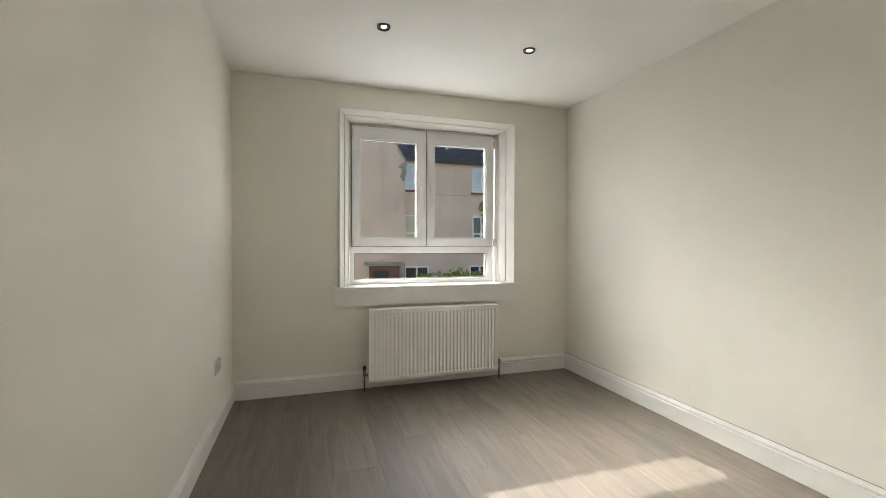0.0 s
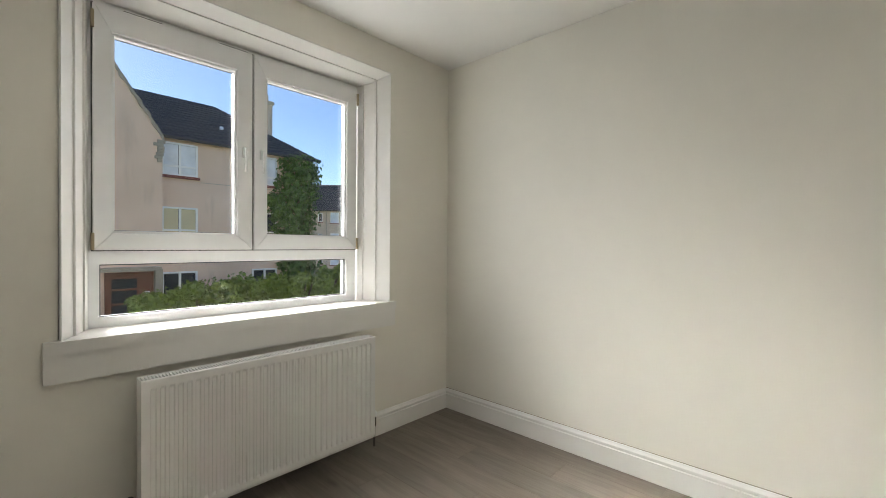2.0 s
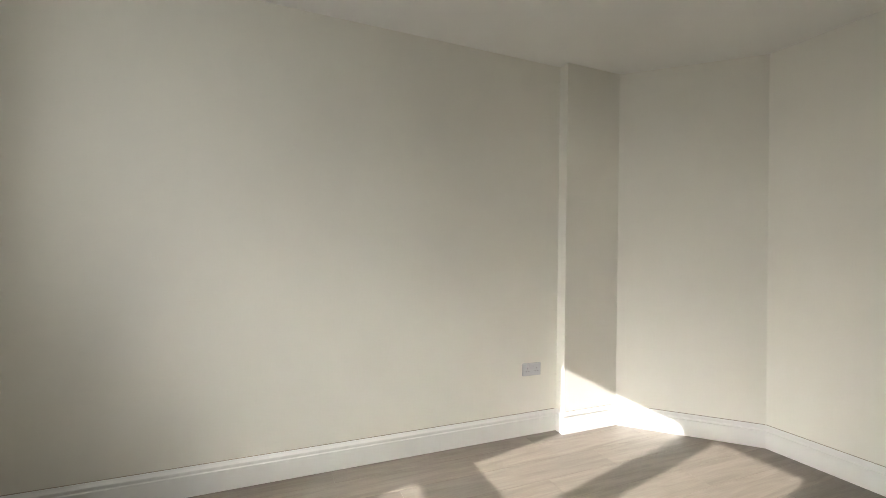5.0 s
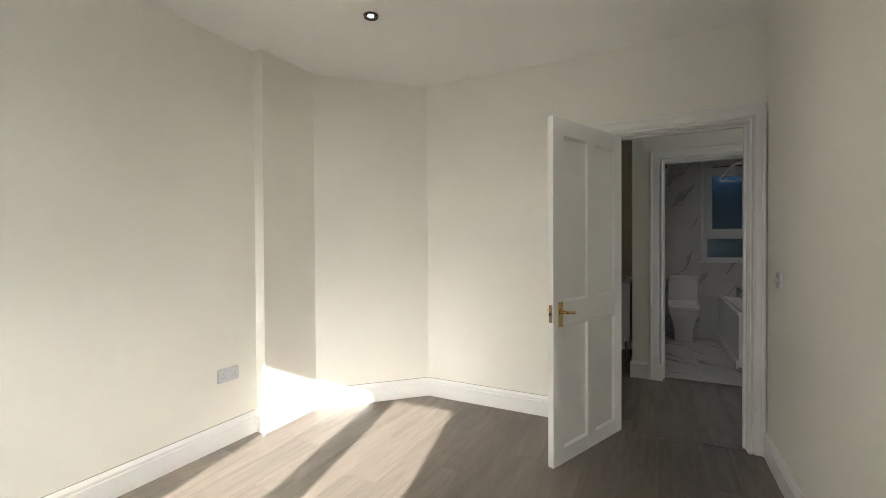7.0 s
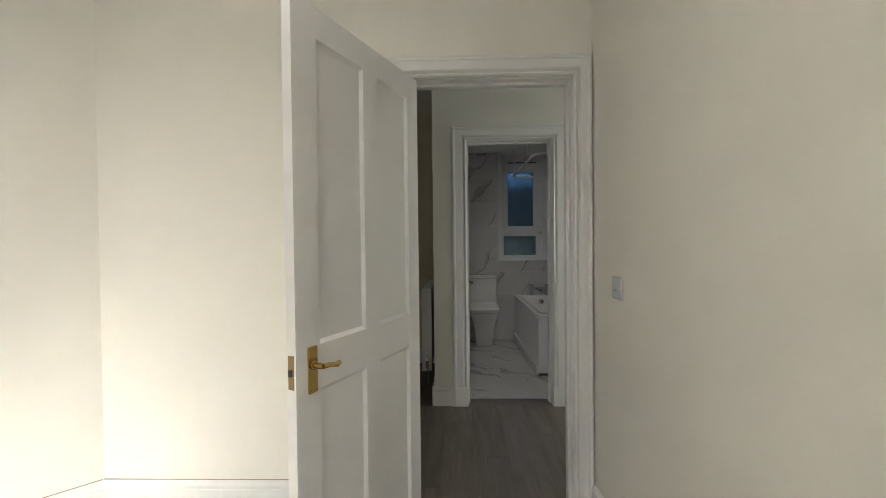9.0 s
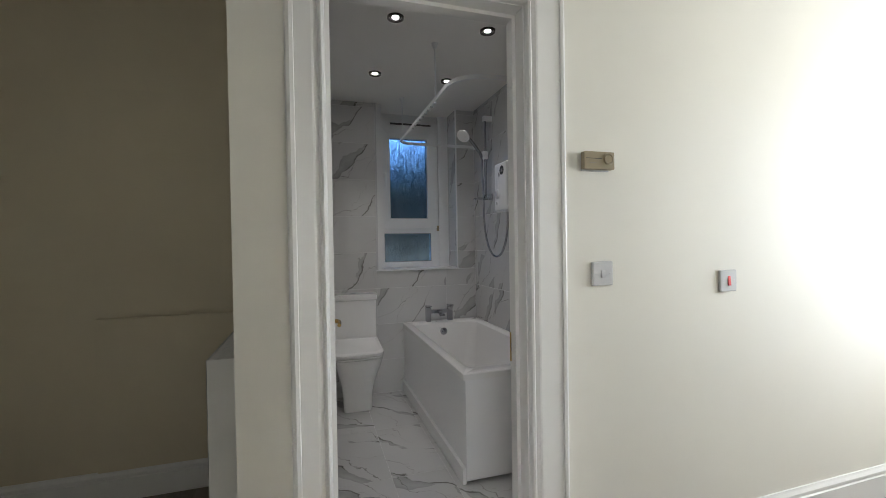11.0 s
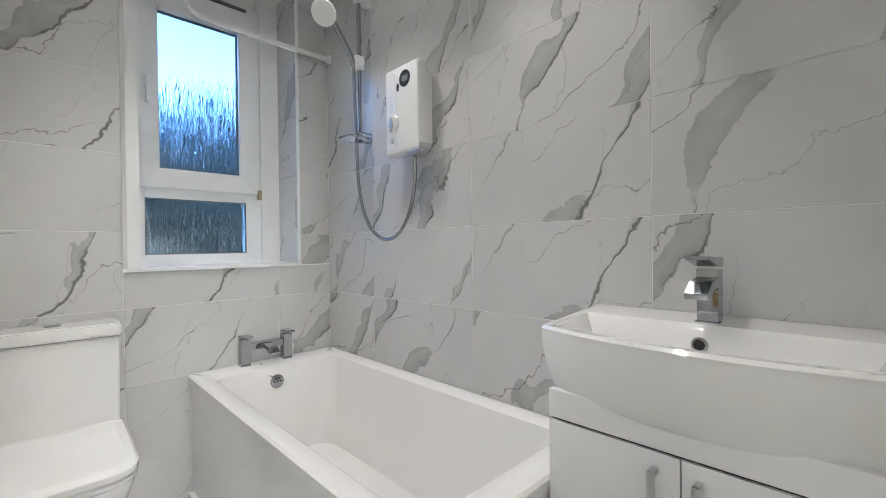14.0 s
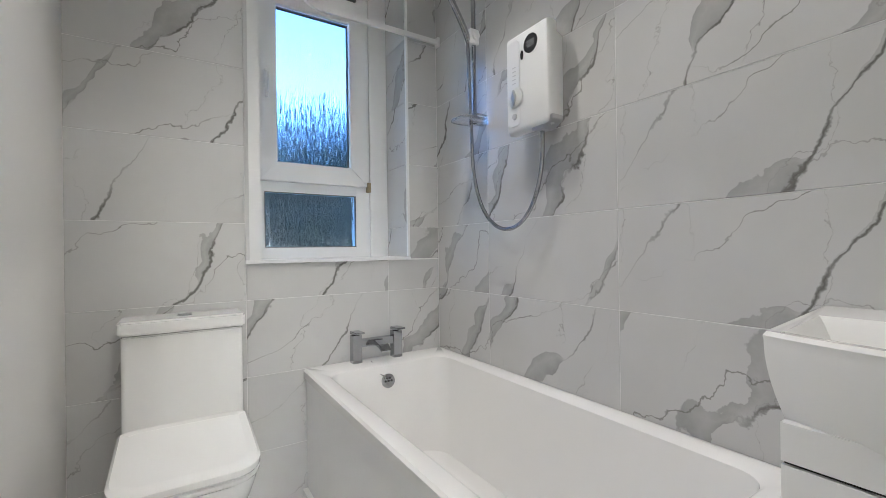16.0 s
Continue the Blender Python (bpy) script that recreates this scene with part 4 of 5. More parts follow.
def shower_loop(x, s, cut):
    return [(x, y * s, 0.1725 + (z - 0.1725) * s + (cut * (0.118 - y) * 0.35 if z < 0.03 else 0)) for y, z in out]


rings(bm, [shower_loop(0.0, 0.80, 0), shower_loop(0.040, 0.86, 0), shower_loop(0.046, 0.985, 0), shower_loop(0.062, 1.0, 0), shower_loop(0.074, 0.99, 0), shower_loop(0.083, 0.965, 0), shower_loop(0.086, 0.93, 0)])
part("case", bm, UPVC, sh, "glossy white case", 0, True)
part("control_panel", prism(B(), rounded(-0.106, -0.045, 0.026, 0.326, 0.018, 5), 0.0855, 0.0880, "x"), UPVC, sh, "raised white control panel", 0.001)
part("outlet_cover", prism(B(), [(0.0, -0.004), (0.055, -0.010), (0.095, 0.012), (0.095, 0.030), (0.060, 0.022), (0.0, 0.008)], 0.030, 0.080, "x"), STEEL, sh, "silver outlet cover", 0.002)
stk = part("sticker", turned(B(), (0.0862, 0.008, 0.288), (1, 0, 0), [(0, 0.032), (0.0012, 0.032)], 28), BLACK, sh, "round black sticker with unreadable print")
for k, z in enumerate((0.297, 0.291, 0.285, 0.279)):
    part("print_bar", box(B(), 0.0874, 0.0878, -0.010 + 0.004 * (k % 2), 0.026, z - 0.0012, z + 0.0012), PLATE, stk)
part("indicator", turned(B(), (0.0880, -0.071, 0.262), (1, 0, 0), [(0, 0.016), (0.001, 0.016)], 20), BLACK, sh).scale = (1, 0.45, 1)
part("dial", turned(B(), (0.0865, -0.066, 0.125), (1, 0, 0), [(0, 0.036), (0.006, 0.035), (0.008, 0.031)], 28), UPVC, sh, "round temperature dial", 0, True)
part("dial_grip", prism(B(), [(-0.066, 0.094), (-0.055, 0.125), (-0.066, 0.154), (-0.077, 0.125)], 0.093, 0.103, "x"), STEEL, sh, "", 0.002)
part("button", turned(B(), (0.0880, -0.071, 0.060), (1, 0, 0), [(0, 0.011), (0.004, 0.010)], 18), PLATE, sh, "", 0, True)
for k in range(5):
    part("print_bar", box(B(), 0.0879, 0.0884, -0.082, -0.064, 0.175 + k * 0.014, 0.178 + k * 0.014), STEEL, sh)

rl = thing("shower_riser_rail", pose(-0.800, -3.05, 1.10), "chrome shower riser rail with a hand shower", "shower rail")
part("rail", rod(B(), (0.055, 0, 0.47), (0.055, 0, 1.13), 0.0095), CHROME, rl, "", 0, True)
for z in (0.49, 1.11):
    bm = B()
    box(bm, 0.0, 0.070, -0.016, 0.016, z - 0.020, z + 0.020)
    part("bracket", bm, CLEAR if z < 0.6 else UPVC, rl, "clear plastic bracket" if z < 0.6 else "white end bracket", 0.004)
part("soap_dish", prism(B(), rounded(0.02, 0.15, -0.055, 0.055, 0.03, 5), 0.472, 0.482), CLEAR, rl, "clear plastic soap dish", 0.003)
bm = B()
box(bm, 0.040, 0.085, -0.020, 0.020, 0.79, 0.85)
rod(bm, (0.062, -0.035, 0.82), (0.062, 0.035, 0.82), 0.016)
part("slider", bm, UPVC, rl, "white slider holder", 0.003)
hs = B()
tube(hs, [(0.078, 0.0, 0.795), (0.100, 0.008, 0.83), (0.145, 0.022, 0.88), (0.195, 0.040, 0.925), (0.232, 0.050, 0.952)], 0.0125, 12)
hand = part("hand_shower", hs, CHROME, rl, "chrome hand shower handle", 0, True)
bm = B()
turned(bm, (0.258, 0.060, 0.950), Vector((0.62, 0.45, -0.64)), [(-0.016, 0.020), (-0.008, 0.044), (0.006, 0.052), (0.012, 0.050), (0.013, 0.044)], 26)
head = part("shower_head", bm, UPVC, hand, "round white spray face", 0, True)
hdir = Vector((0.62, 0.45, -0.64)).normalized()
hu = hdir.orthogonal().normalized()
hw = hdir.cross(hu)
for rr, nn in ((0.012, 6), (0.024, 12), (0.036, 18)):
    for k in range(nn):
        a = k * math.tau / nn
        c = Vector((0.258, 0.060, 0.950)) + hdir * 0.0128 + (hu * math.cos(a) + hw * math.sin(a)) * rr
        part("nozzle", turned(B(), c, hdir, [(0, 0.0022), (0.002, 0.0018)], 6), STEEL, head)
hose = B()
p0, p1, p2, p3 = Vector((0.080, 0.014, 0.36)), Vector((0.072, 0.012, -0.085)), Vector((0.052, 0.395, -0.085)), Vector((0.050, 0.372, 0.352))
pts = [Vector((0.085, 0.0, 0.79)), Vector((0.084, 0.004, 0.68)), Vector((0.082, 0.010, 0.52))]
for k in range(41):
    t = k / 40
    pts.append((1 - t) ** 3 * p0 + 3 * (1 - t) ** 2 * t * p1 + 3 * (1 - t) * t * t * p2 + t ** 3 * p3)
tube(hose, pts, 0.0075, 10)
part("hose", hose, CHROME, rl, "flexible chrome hose", 0, True)

# ---- shower curtain rail ----
cr = thing("curtain_rail", pose(-0.465, -2.6, 2.068), "white U-shaped shower curtain rail", "curtain rail")


def arc(cx, cy, r, a0, a1, n=8):
    return [(cx + r * math.cos(radians(a0 + (a1 - a0) * k / n)), cy + r * math.sin(radians(a0 + (a1 - a0) * k / n)), 0) for k in range(n + 1)]


pts = [(-0.330, -0.810, 0), (0.20, -0.812, 0)] + arc(0.230, -0.700, 0.112, -90, 0) + [(0.342, 0.50, 0)] + arc(0.177, 0.50, 0.165, 0, 90) + [(-0.330, 0.680, 0)]
loops = []
for i, p in enumerate(pts):
    p = Vector(p)
    d = (Vector(pts[min(i + 1, len(pts) - 1)]) - Vector(pts[max(i - 1, 0)])).normalized()
    n = Vector((-d.y, d.x, 0))
    loops.append([p + n * o + Vector((0, 0, u)) for o, u in ((-0.006, -0.011), (0.006, -0.011), (0.006, 0.011), (-0.006, 0.011))])
part("rail", rings(B(), loops), UPVC, cr, "white aluminium rail")
for x, y in ((0.340, -0.66), (0.342, 0.28)):
    sup = part("support", rod(B(), (x, y, 0.008), (x, y, BH - 2.068 - 0.004), 0.004, 8), UPVC, cr, "white ceiling support rod", 0, True)
    part("rose", turned(B(), (x, y, BH - 2.068 - 0.001), (0, 0, -1), [(0, 0.020), (0.004, 0.019), (0.03, 0.009)], 18), UPVC, sup, "", 0, True)
for y in (-0.810, 0.680):
    part("wall_bracket", box(B(), -0.3345, -0.322, y - 0.014, y + 0.014, -0.022, 0.022), UPVC, cr, "", 0.002)
for k in range(9):
    part("glider", box(B(), 0.335, 0.349, -0.30 + 0.07 * k, -0.292 + 0.07 * k, -0.020, -0.0115), PLATE, cr)

# ---- extractor fan ----
ef = thing("extractor_fan", pose(0.505, -3.437, 2.236), "white square extractor fan high on the tiled wall", "fan")
part("case", prism(B(), rounded(-0.075, 0.075, 0.0, 0.150, 0.012, 4), 0, 0.040, "y"), UPVC, ef, "", 0.004)
part("grille_ring", turned(B(), (0, 0.0395, 0.080), (0, 1, 0), [(0, 0.052), (0.004, 0.051), (0.006, 0.046)], 28), UPVC, ef, "", 0, True)
part("duct", turned(B(), (0, 0.0455, 0.080), (0, 1, 0), [(0, 0.045), (0.0008, 0.045)], 28), BLACK, ef, "dark duct opening")
bm = B()
turned(bm, (0, 0.0462, 0.080), (0, 1, 0), [(0, 0.020), (0.003, 0.018)], 20)
part("hub", bm, UPVC, ef, "", 0, True)
for k in range(8):
    a = radians(45 * k + 10)
    c, s = math.cos(a), math.sin(a)
    bm = B()
    prism(bm, [(0.018 * c - 0.004 * s, 0.080 + 0.018 * s + 0.004 * c), (0.018 * c + 0.004 * s, 0.080 + 0.018 * s - 0.004 * c), (0.046 * c + 0.004 * s, 0.080 + 0.046 * s - 0.004 * c), (0.046 * c - 0.004 * s, 0.080 + 0.046 * s + 0.004 * c)], 0.0465, 0.0485, "y")
    part("vane", bm, UPVC, ef)
part("print_bar", box(B(), -0.012, 0.012, 0.0398, 0.0404, 0.012, 0.016), STEEL, ef)

# ---- vanity unit and basin ----
va = thing("vanity_unit", pose(-0.80, -1.676, 0), "white gloss two-door vanity unit below the basin", "cabinet")
part("body", box(B(), 0.003, 0.280, -0.264, 0.264, 0.06, 0.765), VANITY, va, "", 0.0015)
part("plinth", box(B(), 0.003, 0.25, -0.260, 0.260, 0.0, 0.06), VANITY, va)
for a, b, hy in ((-0.265, -0.0015, -0.042), (0.0015, 0.265, 0.030)):
    d = part("door", box(B(), 0.282, 0.300, a, b, 0.065, 0.709), VANITY, va, "white gloss door", 0.0015)
    bm = B()
    for z in (0.555, 0.677):
        box(bm, 0.300, 0.325, hy - 0.005, hy + 0.005, z - 0.005, z + 0.005)
    box(bm, 0.321, 0.329, hy - 0.006, hy + 0.006, 0.550, 0.682)
    part("handle", bm, STEEL, d, "brushed metal bar handle", 0.001)
part("fascia", box(B(), 0.280, 0.300, -0.265, 0.265, 0.715, 0.775), VANITY, va, "white gloss strip above the doors", 0.001)
part("shadow_gap", box(B(), 0.270, 0.292, -0.263, 0.263, 0.7085, 0.7155), DARK, va)

ba = thing("basin", pose(-0.80, -1.676, 0.748), "white ceramic basin with a bowed front on the vanity unit", "basin")


def basin_loop(back, side, depth, bow, z, rise=0.0, n=22):
    """Outline of the basin: straight back, short sides, a bowed front."""
    out = [(back, -side, z + rise)]
    for k in range(n + 1):
        u = -1 + 2 * k / n
        out.append((depth + bow * (1 - abs(u) ** 2.3), u * side, z))
    return out + [(back, side, z + rise)]


def bowl_loop(h, n=22):
    """A level of the bowl's outside: it swells out of the cabinet's front, lowest in the middle; h runs from 0 at the foot to 1 below the rim."""
    side, out = 0.2665 + 0.0245 * math.sin(h * math.pi / 2), math.sin(h * math.pi / 2) ** 0.75
    line = []
    for k in range(n + 1):
        u = -1 + 2 * k / n
        foot, root, rim = -0.006 + 0.018 * u * u, 0.262 + 0.03 * (1 - u ** 6), 0.285 + 0.048 * (1 - abs(u) ** 2.3)
        line.append((root + (rim - root) * out, u * side, foot + (0.150 - foot) * h))
    return [(0.004, -side, line[0][2])] + line + [(0.004, side, line[-1][2])]


bm = B()
rings(bm, [bowl_loop(h) for h in (0, 0.06, 0.14, 0.24, 0.36, 0.50, 0.66, 0.82, 0.94)] + [
           basin_loop(0.003, 0.291, 0.285, 0.048, 0.150, 0.016), basin_loop(0.003, 0.292, 0.286, 0.049, 0.157, 0.018), basin_loop(0.006, 0.288, 0.282, 0.047, 0.164, 0.018),
           basin_loop(0.110, 0.269, 0.264, 0.043, 0.163, 0.012), basin_loop(0.122, 0.259, 0.256, 0.041, 0.154, 0.008), basin_loop(0.136, 0.236, 0.240, 0.036, 0.108), basin_loop(0.150, 0.190, 0.218, 0.030, 0.068), basin_loop(0.175, 0.10, 0.205, 0.020, 0.058)])
part("bowl", bm, CERAMIC, ba, "", 0, True)
part("overflow", turned(B(), (0.130, -0.012, 0.134), (1, 0, 0.3), [(-0.002, 0.016), (0.003, 0.016), (0.004, 0.011), (0.0, 0.010)], 20), CHROME, ba, "chrome overflow ring", 0, True)
part("overflow_hole", turned(B(), (0.132, -0.012, 0.1346), (1, 0, 0.3), [(0, 0.0095), (0.001, 0.0095)], 16), BLACK, ba)
part("waste", turned(B(), (0.195, 0, 0.0585), (0, 0, 1), [(0, 0.026), (0.004, 0.030), (0.007, 0.020)], 20), CHROME, ba, "", 0, True)

bt = thing("basin_mixer_tap", pose(-0.733, -1.684, 0.918), "square chrome basin mixer tap", "tap")
bm = B()
box(bm, -0.026, 0.026, -0.024, 0.024, 0, 0.008)
box(bm, -0.020, 0.020, -0.020, 0.020, 0.008, 0.120)
part("body", bm, CHROME, bt, "", 0.002)
bm = B()
prism(bm, [(0.018, 0.104), (0.070, 0.096), (0.105, 0.074), (0.100, 0.062), (0.060, 0.076), (0.018, 0.082)], -0.021, 0.021, "y")
part("spout", bm, CHROME, bt, "waterfall spout", 0.0015)
bm = B()
prism(bm, [(-0.022, 0.124), (0.030, 0.127), (0.095, 0.142), (0.095, 0.150), (0.030, 0.146), (-0.022, 0.146)], -0.022, 0.022, "y")
part("lever", bm, CHROME, bt, "flat chrome lever", 0.002)

# ---- outside: ground, neighbours, hedge ----
GZ = -2.1
struct("ground", box(B(), -600, 600, 4.75, 1200, GZ - 0.3, GZ), GRASS, "mown garden grass", "ground")
struct("ground_back", box(B(), -600, 600, -1200, -3.95, GZ - 0.3, GZ), GRASS, "back garden grass", "ground")
struct("pavement", box(B(), -40, 45, 10.5, 17.6, GZ - 0.02, GZ + 0.03), TARMAC, "pale worn tarmac court", "pavement")
skin = B()
box(skin, -6, 0.86, 4.60, 4.75, GZ, 5.2)
box(skin, 2.395, 9, 4.60, 4.75, GZ, 5.2)
box(skin, 0.86, 2.395, 4.60, 4.75, GZ, 0.80)
box(skin, 0.86, 2.395, 4.60, 4.75, 2.42, 5.2)
struct("wall_outer_north", skin, STONE, "weathered stone outer wall")


def house_window(parent, x0, x1, y, z0, z1, panes, inside=None, sill=True, dark=True):
    """A white framed window on a wall that looks along -y."""
    root = part("window", box(B(), x0, x1, y - 0.01, y + 0.02, z0, z1), DARKGLASS if dark else inside, parent, "white framed window")
    fr = B()
    framed(fr, x0, x1, z0, z1, 0.075, y - 0.07, y - 0.011)
    w = (x1 - x0) / panes
    for k in range(1, panes):
        box(fr, x0 + k * w - 0.045, x0 + k * w + 0.045, y - 0.068, y - 0.011, z0 + 0.075, z1 - 0.075)
    if z1 - z0 > 1.3 and panes > 1:
        for k in range(panes):
            box(fr, x0 + k * w + 0.046, x0 + (k + 1) * w - 0.046, y - 0.066, y - 0.011, z0 + 0.36, z0 + 0.44)
    part("frame", fr, UPVC, root, "white plastic frame")
    for k in range(panes):
        a, b = x0 + k * w + 0.06, x0 + (k + 1) * w - 0.06
        if inside is not None:
            part("curtain", box(B(), a, b, y - 0.020, y - 0.0115, z0 + 0.08, z1 - 0.08), inside, root, "pale blind behind the glass")
    if sill:
        part("sill", box(B(), x0 - 0.08, x1 + 0.08, y - 0.14, y - 0.0, z0 - 0.11, z0 - 0.001), RED_SILL, root, "red-brown painted sill")
    return root


def courses(bm, a, b, c, d, rows, lift=0.03):
    """Overlapping courses of slates on the roof face a, b (eave) to c, d (ridge, above b and a)."""
    a, b, c, d = (Vector(p) for p in (a, b, c, d))
    n = (b - a).cross(d - a).normalized()
    if n.z < 0:
        n = -n
    for k in range(rows):
        s, t = k / rows, (k + 1) / rows
        p0, p1 = a.lerp(d, s), b.lerp(c, s)
        q0, q1 = a.lerp(d, t), b.lerp(c, t)
        vs = [bm.verts.new(p) for p in (p0, p1, q1, q0, p0 + n * lift, p1 + n * lift, q1 + n * 0.002, q0 + n * 0.002)]
        for f in ((4, 5, 6, 7), (0, 1, 5, 4), (1, 2, 6, 5), (3, 0, 4, 7)):
            bm.faces.new([vs[i] for i in f])
    return bm


hs = thing("apartment_house", pose(5.35, 22.7, GZ), "three-storey pink rendered house with a dark slate hipped roof", "house")
E, R = 7.82, 10.7
part("wall", box(B(), 0.0, 7.05, 0.0, 8.0, 0, E), RENDER_PINK, hs, "weathered pink rendered wall")
wing = B()
prism(wing, [(-6.4, 0), (0.02, 0), (0.02, E - 0.1), (-3.2, 12.7), (-6.4, E - 0.1)], -0.55, 8.0, "y")
part("gable_wing", wing, RENDER_PINK, hs, "projecting pink rendered gable")
sk = B()
rnd = random.Random(12)
for k in range(22):
    t0, t1 = k / 22, (k + 0.97) / 22
    a, b = Vector((0.06, 0, E - 0.16)).lerp((-3.2, 0, 12.80), t0), Vector((0.06, 0, E - 0.16)).lerp((-3.2, 0, 12.80), t1)
    u, d = rnd.uniform(0.0, 0.10), rnd.uniform(0.10, 0.26)
    prism(sk, [(a.x, a.z - d), (a.x, a.z + u), (b.x, b.z + u * rnd.uniform(0.4, 1.2)), (b.x, b.z - d * rnd.uniform(0.6, 1.2))], -0.60 - rnd.uniform(0, 0.06), -0.25, "y")
for k in range(7):
    z = E - 0.30 - 0.13 * k
    box(sk, -0.10 - rnd.uniform(0, 0.22), 0.05 + 0.06 * rnd.random() - 0.012 * k, -0.62, 0.06, z - 0.12, z)
part("skew_stone", sk, STONE, hs, "weathered stepped skew stones")
rf = B()
courses(rf, (-0.2, -0.30, E), (7.35, -0.30, E), (3.4, 3.9, R), (-2.0, 3.9, R), 16)
courses(rf, (7.35, -0.30, E), (7.35, 8.3, E), (3.4, 4.1, R), (3.4, 3.9, R), 16)
courses(rf, (-0.2, 8.3, E), (7.35, 8.3, E), (3.4, 3.9, R), (-2.0, 3.9, R), 8)
part("roof", rf, SLATE, hs, "dark slate roof")
part("gutter", box(B(), 0.15, 7.35, -0.38, -0.24, E - 0.10, E + 0.01), DARK, hs, "dark gutter")
part("roof_vent", box(B(), 2.75, 2.9, 1.0, 1.12, E + 1.0, E + 1.14), STEEL, hs)
for z0, z1, kind in ((6.22, 7.62, 2), (3.50, 4.88, 1), (0.92, 2.12, 0)):
    ins = {2: CURTAIN, 1: BLIND, 0: None}[kind]
    house_window(hs, 0.10, 1.46, 0.0, z0, z1, 2, ins, kind == 2)
    house_window(hs, 3.98 - (0.15 if kind == 0 else 0), 5.06, 0.0, z0, z1, 2, CURTAIN if kind == 2 else None, kind == 2)
for sx in (-1, 1):
    dm = B()
    for sz in (-1, 1):
        prism(dm, [(-1.75 + sx * 0.30, 6.77), (-1.75 + sx * 0.24, 6.77), (-1.75, 6.77 + sz * 0.45), (-1.75, 6.77 + sz * 0.55)], -0.60, -0.549, "y")
    part("diamond_moulding", dm, RENDER_PINK, hs, "raised diamond ornament on the gable")
part("crack_line", box(B(), 1.6, 5.0, -0.006, 0.004, 6.02, 6.04), STONE, hs)
dp = B()
rod(dp, (0.07, -0.08, 0.1), (0.07, -0.08, 3.6), 0.05, 8)
part("downpipe", dp, STONE, hs, "stained downpipe")
ch2 = part("chimney", box(B(), 6.20, 6.88, 4.4, 5.2, 4.0, 11.95), RENDER_GREY, hs, "tall weathered chimney stack")
part("chimney_cap", box(B(), 6.12, 6.96, 4.32, 5.28, 11.72, 11.90), STONE, ch2)
for px in (6.36, 6.70):
    part("chimney_pot", turned(B(), (px, 4.8, 11.95), (0, 0, 1), [(0, 0.13), (0.05, 0.14), (0.08, 0.11), (0.38, 0.10), (0.42, 0.12)], 12), STONE, ch2, "clay chimney pot", 0, True)
an = B()
rod(an, (6.25, 4.6, 11.9), (6.2, 4.8, 14.2), 0.03, 6)
for z, l in ((13.0, 0.9), (13.4, 0.75), (13.9, 0.6)):
    rod(an, (6.2 - l, 4.8, z), (6.2 + l, 4.8, z + 0.15), 0.02, 6)
    for k in range(5):
        x = 6.2 - l + k * l / 2
        rod(an, (x, 4.5, z + 0.03 * k), (x, 5.1, z + 0.03 * k), 0.014, 6)
part("aerial", an, IRON, ch2, "rooftop television aerial")
po = part("porch", box(B(), -1.85, -0.30, -0.62, -0.55, 0.0, 2.20), BROWN, hs, "brown timber entrance")
part("canopy", box(B(), -2.1, -0.15, -1.15, -0.55, 2.25, 2.40), STONE, po, "stone door canopy")
part("door_glass", box(B(), -1.65, -0.85, -0.635, -0.615, 0.15, 1.95), DARKGLASS, po)
for z in (0.95, 1.5):
    part("door_bar", box(B(), -1.65, -0.85, -0.65, -0.630, z, z + 0.07), BROWN, po)
part("number_plate", box(B(), -0.60, -0.42, -0.63, -0.615, 1.25, 1.42), UPVC, po)
part("porch_pier", box(B(), -0.28, -0.02, -0.80, -0.552, 0, 2.3), STONE, po)


def leafy(bm, spots, count, size, seed, flat=0.6):
    """Many small leaves on lumpy clumps: spots are (x, y, z, rx, ry, rz)."""
    rnd = random.Random(seed)
    per = count // len(spots)
    for x, y, z, rx, ry, rz in spots:
        for _ in range(per):
            d = Vector((rnd.gauss(0, 1), rnd.gauss(0, 1), rnd.gauss(0, 1))).normalized()
            k = rnd.uniform(0.62, 1.05) + 0.16 * math.sin(9 * d.x + 7 * d.z + x * 5)
            p = Vector((x + d.x * rx * k, y + d.y * ry * k, z + d.z * rz * k))
            u = (d + Vector((rnd.uniform(-1, 1), rnd.uniform(-1, 1), rnd.uniform(-0.4, 1.0))) * flat).normalized()
            s = size * rnd.uniform(0.6, 1.3)
            v = u.orthogonal().normalized()
            v = (v * math.cos(rnd.uniform(0, 6)) + u.cross(v) * math.sin(rnd.uniform(0, 6))).normalized()
            w = u.cross(v)
            a = [bm.verts.new(p + v * s * 0.5), bm.verts.new(p + w * s + u * s * 0.3), bm.verts.new(p - v * s * 0.5), bm.verts.new(p - w * s * 0.3)]
            bm.faces.new(a)
    return bm


iv = thing("ivy", pose(11.4, 22.5, GZ), "dense dark green ivy climbing the house corner", "ivy")
rnd = random.Random(4)
spots = []
for k in range(30):
    z = 0.4 + 7.2 * k / 29
    half = 0.55 + 0.55 * min(1, k / 12)
    spots.append((0.15 + rnd.uniform(-0.15, 0.15) - (0.35 if 9 < k < 22 else 0), 0.05, z, half + rnd.uniform(0, 0.25), 0.38, 0.42))
spots += [(-0.9, 0.0, 5.0, 0.5, 0.3, 0.5), (-1.25, 0.0, 5.5, 0.4, 0.25, 0.35), (-0.6, 0.0, 3.2, 0.6, 0.3, 0.5)]
part("leaves", leafy(B(), spots, 11000, 0.15, 5), IVY, iv, "small glossy ivy leaves")
st = B()
